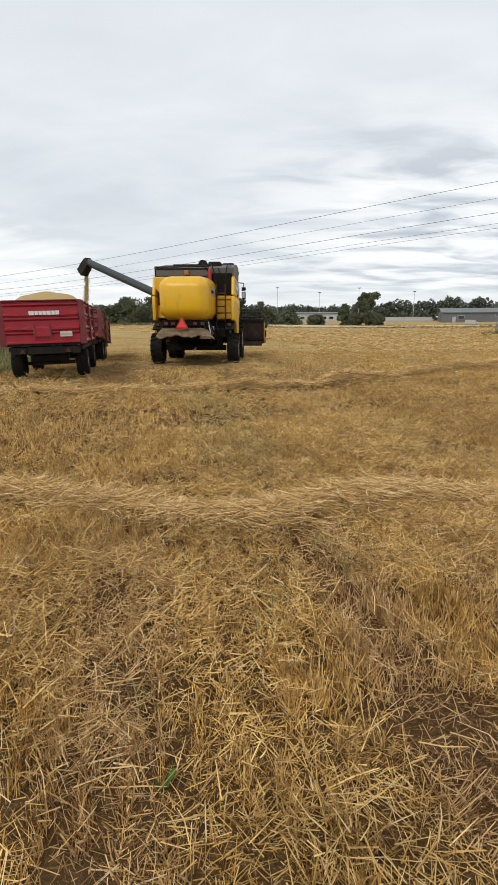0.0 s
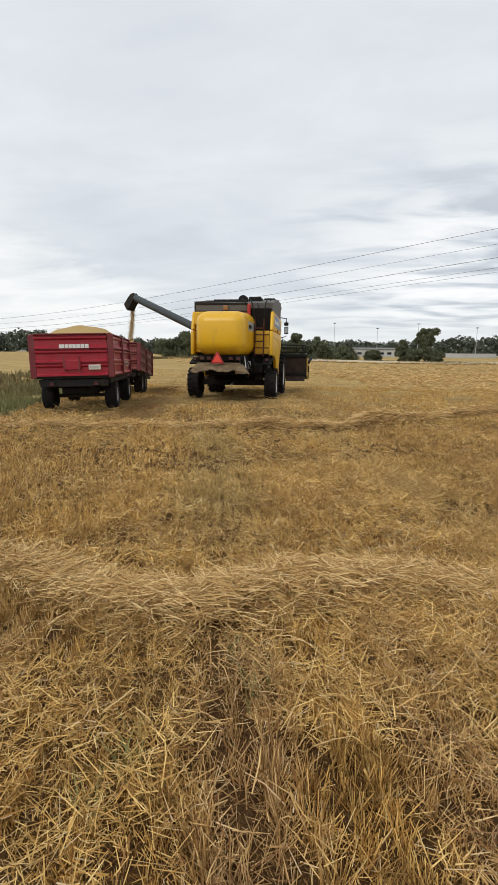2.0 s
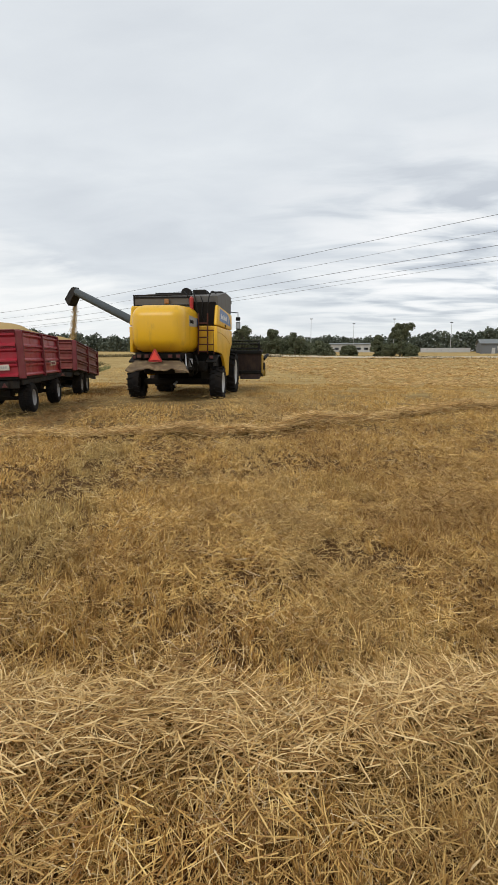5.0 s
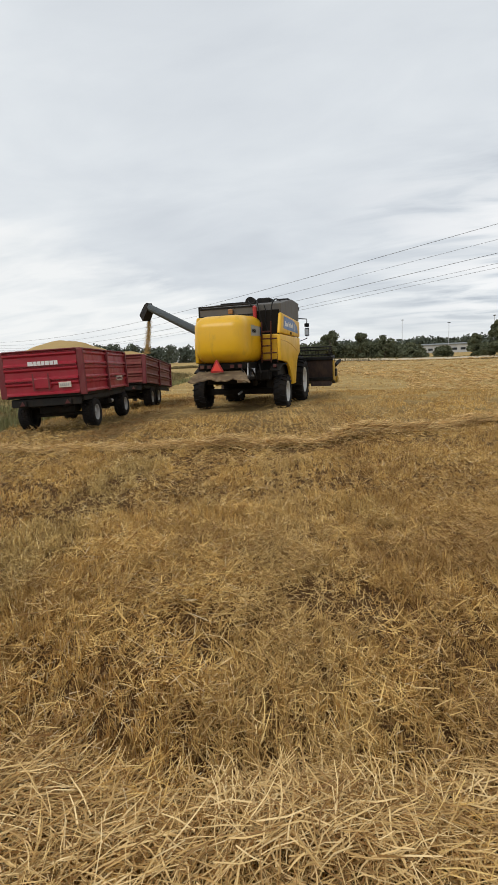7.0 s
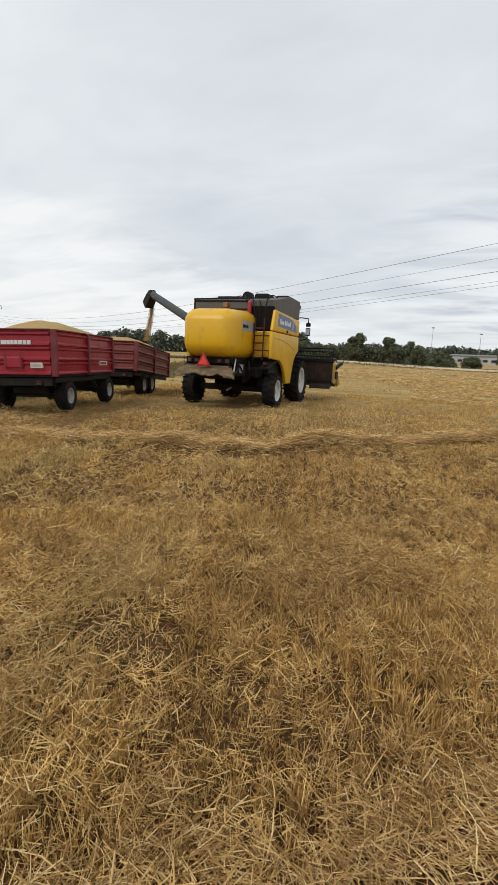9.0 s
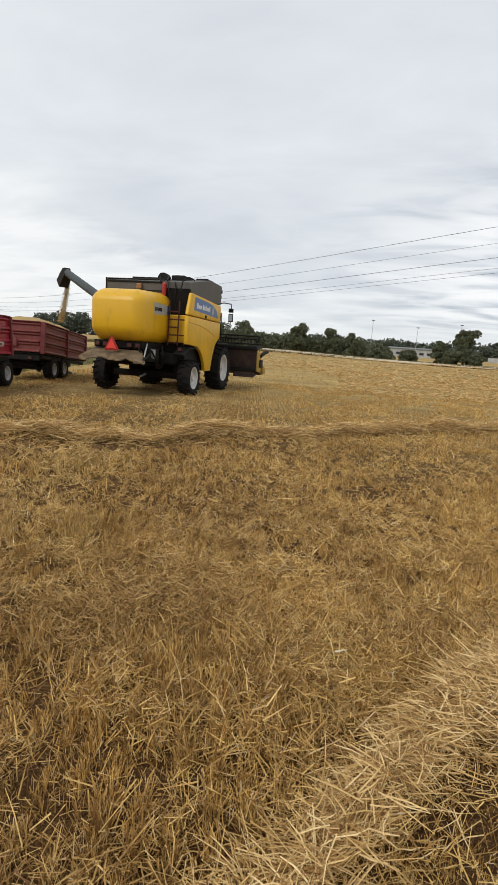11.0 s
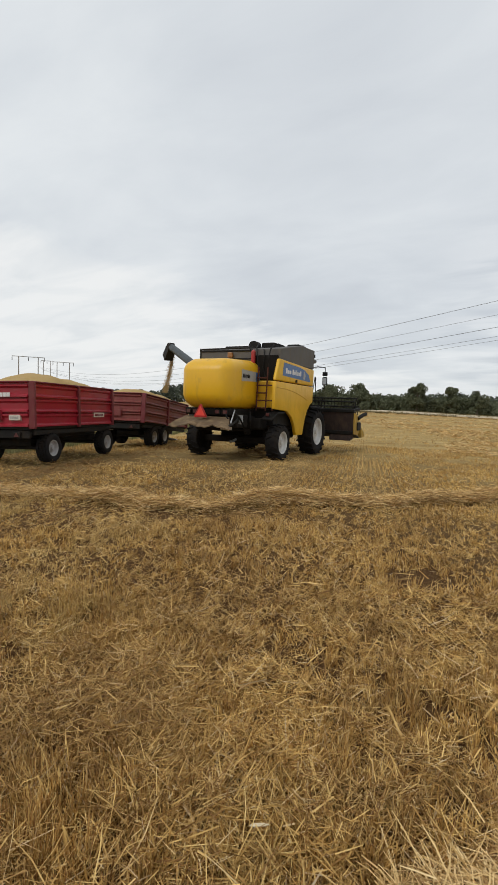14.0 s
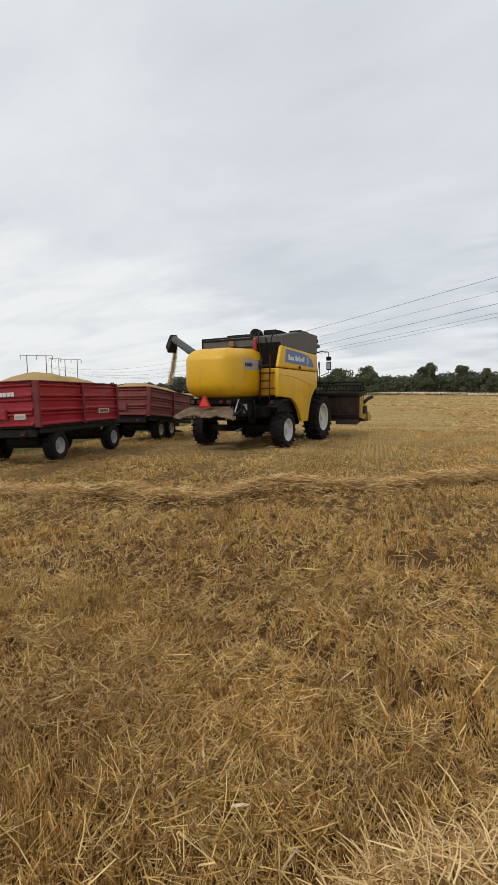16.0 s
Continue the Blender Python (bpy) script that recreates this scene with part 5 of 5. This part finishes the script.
# ---------------------------------------------------------------- red tipping trailers
def corrugated(u0, u1, z0, z1, ribs, depth):
    """Profile of (out, z) for a side wall with raised horizontal folds."""
    pts = []
    step = (z1 - z0) / ribs
    for i in range(ribs):
        a = z0 + i * step
        pts += [(depth, a), (depth, a + step * 0.10), (depth * 0.35, a + step * 0.22), (depth * 0.35, a + step * 0.62), (depth, a + step * 0.74), (depth, a + step * 0.84), (0.0, a + step * 0.90), (0.0, a + step * 0.97)]
    pts.append((depth, z1))
    return pts


def wall_sheet(length, z0, z1, ribs, depth, thick=0.03):
    """A folded steel wall lying along x from 0 to length, its outer face to -y."""
    pr = corrugated(0, 0, z0, z1, ribs, depth)
    poly = [(-o, z) for o, z in pr] + [(thick, z1), (thick, z0)]
    return slab(poly, "x", 0, length)


def trailer(m, width, length, floor, top, red, axles, radius, label, heap, plate, name_bars, hitch, dip=0.0):
    """A tipping trailer: origin on the ground below the middle of its tail, heading along +y."""
    t = thing("grain_trailer", m, label, "trailer", "red grain trailers")
    w = width / 2
    high = top - floor
    box_ob = new("cargo_box")
    box_ob.parent = t
    # walls: tail, head and two sides in two boards each
    bm = wall_sheet(width - 0.12, floor, top, 3, 0.075)
    bm.transform(Matrix.Translation((-w + 0.06, 0.0, 0)))
    tail = part("tailboard", bm, red, box_ob)
    bm = wall_sheet(width - 0.12, floor, top, 3, 0.075)
    bm.transform(Matrix.Translation((w - 0.06, length, 0)) @ Matrix.Rotation(math.pi, 4, "Z"))
    part("headboard", bm, red, box_ob)
    for s in (-1, 1):
        for i in range(2):
            L = length / 2 - 0.10
            bm = wall_sheet(L, floor, top, 3, 0.075)
            y0 = 0.06 + i * (length / 2 - 0.02)
            if s > 0:
                bm.transform(Matrix.Translation((w, y0, 0)) @ Matrix.Rotation(math.pi / 2, 4, "Z"))
            else:
                bm.transform(Matrix.Translation((-w, y0 + L, 0)) @ Matrix.Rotation(-math.pi / 2, 4, "Z"))
            side = part("side_board", bm, red, box_ob)
        for y in (0.0, length / 2 - 0.02, length - 0.06):
            inner = w - 0.058 if y != length / 2 - 0.02 else w + 0.025
            part("post", box(min(s * inner, s * (w + 0.11)), max(s * inner, s * (w + 0.11)), y - 0.03, y + 0.06, floor - 0.05, top + 0.012, 0.012), M_RED_DARK, box_ob)
        part("top_rail", box(s * w - 0.05, s * w + 0.06, 0, length, top, top + 0.035, 0.01), M_RED_DARK, box_ob)
    part("top_rail", box(-w + 0.056, w - 0.056, -0.06, 0.05, top + 0.003, top + 0.038, 0.01), M_RED_DARK, box_ob)
    part("floor", box(-w, w, 0, length, floor - 0.07, floor - 0.005), M_CHASSIS, box_ob)
    part("hatch", box(-0.24, 0.24, -0.100, -0.02, floor + 0.17, floor + 0.42, 0.012), red, tail)
    for x in (-0.2, 0.2):
        part("hatch_guide", box(x - 0.02, x + 0.02, -0.116, -0.102, floor + 0.12, floor + 0.55, 0.006), M_RED_DARK, tail)
    if plate:
        p = part("number_plate", box(0.44, 0.76, -0.090, -0.02, floor + 0.16, floor + 0.30, 0.008), M_PLATE, tail)
        bars(p, "plate_marks", pose(0.47, -0.091, floor + 0.20, 90, 0, 0), [(0.05 * i, 0.038 + 0.05 * i, 0, 1) for i in range(5)], 0.06, M_SILVER)
    if name_bars:
        bars(tail, "name_mark", pose(-0.30, -0.077, top - 0.36, 90, 0, 0), [(0.0, 0.135, 0, 1), (0.15, 0.235, 0, 1), (0.25, 0.335, 0, 1), (0.35, 0.435, 0, 1), (0.45, 0.56, 0, 1), (0.575, 0.665, 0, 1), (0.68, 0.775, 0, 1)], 0.105, M_WHITE, "white name lettering as bars")
        p = part("side_plate", box(w + 0.02, w + 0.082, length * 0.70, length * 0.70 + 0.66, floor + 0.22, floor + 0.36, 0.005), M_PLATE, box_ob)
        bars(p, "name_mark", pose(w + 0.081, length * 0.70 + 0.06, floor + 0.255, 90, 0, 90), [(0.075 * i, 0.055 + 0.075 * i, 0, 1) for i in range(7)], 0.07, M_RED_DARK)
    # heaped grain
    bm = bmesh.new()
    nx, ny = 22, 40
    rows_ = []
    for j in range(ny + 1):
        v = j / ny
        rr = []
        for i in range(nx + 1):
            u = i / nx * 2 - 1
            h = -0.06
            for cy, hh, sp in heap:
                dist = math.hypot(u * w, (v - cy) * length)
                h = max(h, min(hh - dist * sp, hh * 0.80 - dist * sp * 0.25))
            edge = min(1 - abs(u), 2 * min(v, 1 - v) * 1.2)
            h = max(-0.06, h) * min(1, edge * 4 + 0.15) + 0.018 * math.sin(9 * u + 5 * v) * math.sin(23 * v)
            rr.append(bm.verts.new((u * (w - 0.03), 0.03 + v * (length - 0.06), top - 0.02 + h)))
        rows_.append(rr)
    for a, b in zip(rows_, rows_[1:]):
        for i in range(nx):
            bm.faces.new((a[i], a[i + 1], b[i + 1], b[i]))
    grain = part("grain_load", bm, M_GRAIN, None, "", True)
    grain.matrix_world = m
    tagged(grain, "heap of golden barley grain filling the red trailer", "grain", "grain loads", "")
    # chassis
    z = floor - 0.08
    part("tail_beam", box(-w + 0.1, w - 0.1, 0.04, 0.16, z - 0.22, z - 0.012, 0.02), M_CHASSIS, t)
    for s in (-1, 1):
        part("frame_rail", box(s * 0.42 - 0.05, s * 0.42 + 0.05, 0.165, length - 0.1, z - 0.26, z - 0.012, 0.015), M_CHASSIS, t)
        part("side_rail", box(s * (w - 0.08) - 0.04, s * (w - 0.08) + 0.04, 0.165, length, z - 0.14, z - 0.012, 0.015), M_CHASSIS, t)
        lp = part("tail_lamp", box(s * (w - 0.42) - 0.1, s * (w - 0.42) + 0.1, -0.02, 0.035, z - 0.2, z - 0.06, 0.015), M_CHASSIS, t)
        part("reflector", slab([(s * (w - 0.42) - 0.07, z - 0.18), (s * (w - 0.42) + 0.07, z - 0.18), (s * (w - 0.42), z - 0.06)], "y", -0.03, -0.022), M_LAMP_RED, lp)
    ground_z = radius
    for y in axles:
        radius = ground_z + dip * y
        part("axle", tube([(-w + 0.35, y, radius), (w - 0.35, y, radius)], 0.055, None, 10), M_CHASSIS, t)
        part("axle_stand", box(-0.5, 0.5, y - 0.22, y + 0.22, radius + 0.05, z - 0.262, 0.03), M_CHASSIS, t)
        for s in (-1, 1):
            wheel("wheel", t, (s * (w - 0.13), y, radius), ground_z, 0.34, ground_z * 0.52, s, 22, M_RIM_GREY, False)
    radius = ground_z
    part("tipping_ram", tube([(0, length * 0.5, radius), (0, length * 0.55, z)], 0.09, None, 12), M_STEEL, t)
    part("mudguard", slab([(axles[0] - 0.52, radius + 0.30), (axles[0] - 0.3, radius + 0.50), (axles[0] + 0.3, radius + 0.50), (axles[0] + 0.3, radius + 0.47), (axles[0] - 0.28, radius + 0.47), (axles[0] - 0.49, radius + 0.28)], "x", -w + 0.08, -w + 0.55), M_STEEL, t, "grey steel mudguard")
    if hitch:
        part("turntable", lathe([(-0.05, 0.3), (-0.05, 0.42), (0.05, 0.42), (0.05, 0.3)], 24), M_CHASSIS, t).matrix_local = pose(0, axles[-1], z - 0.32, 0, 90, 0)
    for s in (-1, 1):
        part("drawbar", tube([(s * 0.35, length - 0.3, radius + 0.1), (0, length + 1.5, radius + 0.05)], 0.05, None, 8), M_CHASSIS, t)
    part("tow_eye", tube([(0, length + 1.45, radius + 0.05), (0, length + 1.7, radius + 0.05)], 0.06, None, 8), M_STEEL, t)
    return t


trailer(pose(-3.106, -7.453, 0.02, 0, -1.8, 15.9), 2.02, 4.28, 1.0, 2.11, M_RED, (0.925, 4.0), 0.41, "red corrugated tipping trailer heaped with grain", 
        [(0.38, 0.46, 0.31), (0.66, 0.39, 0.31)], True, True, True)
trailer(pose(-4.842, -1.181, 0.04, -4.4, 0, 13.6), 2.12, 4.65, 1.06, 2.10, M_RED_OLD, (1.2, 2.25), 0.42, "older faded red tipping trailer being filled with grain",
        [(0.30, 0.42, 0.27), (0.58, 0.40, 0.25)], False, False, False, 0.077)

# grain pouring from the auger into the trailer
k = 4200
s = rng.uniform(0, 1, k)
tip = np.array(AUGER_TIP)
start = tip + np.array([-0.30, 0.10, -0.36])
land = start + np.array([0.05, -0.60, -1.75])
px = start[0] + (land[0] - start[0]) * s + rng.normal(0, 0.045 + 0.03 * s, k)
py = start[1] + (land[1] - start[1]) * s ** 1.3 + rng.normal(0, 0.045 + 0.03 * s, k)
pz = start[2] + (land[2] - start[2]) * s
strips("falling_grain", blades(px, py, pz, np.full(k, 0.03), np.full(k, 0.012), rng.uniform(0, 0.5, k)), M_GRAIN,
       "thin stream of barley grain falling from the auger spout", "grain")


# green weeds among the stubble
def weed(x, y, leaves, size, label):
    t = thing("weed", Matrix.Translation((x, y, gz(x, y))), label, "plant", "weeds")
    for i in range(leaves):
        q = 2 * math.pi * i / leaves + random.uniform(-0.3, 0.3)
        L = size * (1.35 if i == 0 else random.uniform(0.35, 0.75))
        bm = bmesh.new()
        rows_ = []
        for k in range(6):
            v = k / 5
            wd = L * 0.13 * math.sin(math.pi * min(v * 0.85 + 0.1, 1))
            z = L * (1.05 * v - 0.45 * v * v)
            r = L * 0.30 * v
            c = Vector((r * math.cos(q), r * math.sin(q), z))
            p = Vector((-math.sin(q), math.cos(q), 0.15))
            rows_.append((bm.verts.new(c - p * wd), bm.verts.new(c - Vector((0, 0, wd * 0.3))), bm.verts.new(c + p * wd)))
        for a, b in zip(rows_, rows_[1:]):
            bm.faces.new((a[0], a[1], b[1], b[0]))
            bm.faces.new((a[1], a[2], b[2], b[1]))
        part("leaf", bm, M_GREENLEAF, t, "", True)
    return t


weed(2.73, -19.92, 6, 0.11, "small fresh green broad-leaved weed in the stubble")


# pale green blades that come up again between the rows
def grass_tuft(x, y, blades_, size):
    t = thing("grass_tuft", Matrix.Translation((x, y, gz(x, y))), "small tuft of pale green regrown grass in the stubble", "plant", "grass tufts")
    for i in range(blades_):
        q, L, out = random.uniform(0, 6.28), size * random.uniform(0.6, 1.2), random.uniform(0.15, 0.7)
        bx_, by_ = random.gauss(0, 0.03), random.gauss(0, 0.05)
        bm = bmesh.new()
        rows_ = []
        for k in range(5):
            v = k / 4
            wd = 0.0035 * (1 - 0.85 * v * v)
            c = Vector((bx_ + L * out * v * v * math.cos(q), by_ + L * out * v * v * math.sin(q), L * (v - 0.25 * out * v * v)))
            p = Vector((-math.sin(q), math.cos(q), 0.1))
            rows_.append((bm.verts.new(c - p * wd), bm.verts.new(c + p * wd)))
        for a, b in zip(rows_, rows_[1:]):
            bm.faces.new((a[0], a[1], b[1], b[0]))
        part("blade", bm, M_REGROWTH, t, "", True)
    return t


M_REGROWTH = foliage("pale_regrown_grass", (0.16, 0.17, 0.05), (0.36, 0.34, 0.13))
for x, y, k, size in ((3.10, -18.88, 26, 0.16), (3.05, -19.12, 22, 0.14), (3.52, -18.46, 20, 0.17), (2.55, -19.55, 14, 0.12), (3.36, -18.15, 12, 0.14)):
    grass_tuft(x, y, k, size)

# a pale dry husk lying on the stubble
hx, hy = 7.62, -14.27
M_HUSK = painted("bleached_husk", (0.72, 0.62, 0.42), (0.5, 0.4, 0.25), 0.3, 0.7, 20)
t = thing("dry_husk", pose(hx, hy, gz(hx, hy) + 0.10, 4, -6, 24), "pale flat dry husk lying on top of the stubble", "husk")
part("leaf", slab([(-0.038, -0.004), (-0.02, -0.008), (0.02, -0.007), (0.04, 0.0), (0.018, 0.007), (-0.024, 0.006)], "z", 0, 0.004), M_HUSK, t)
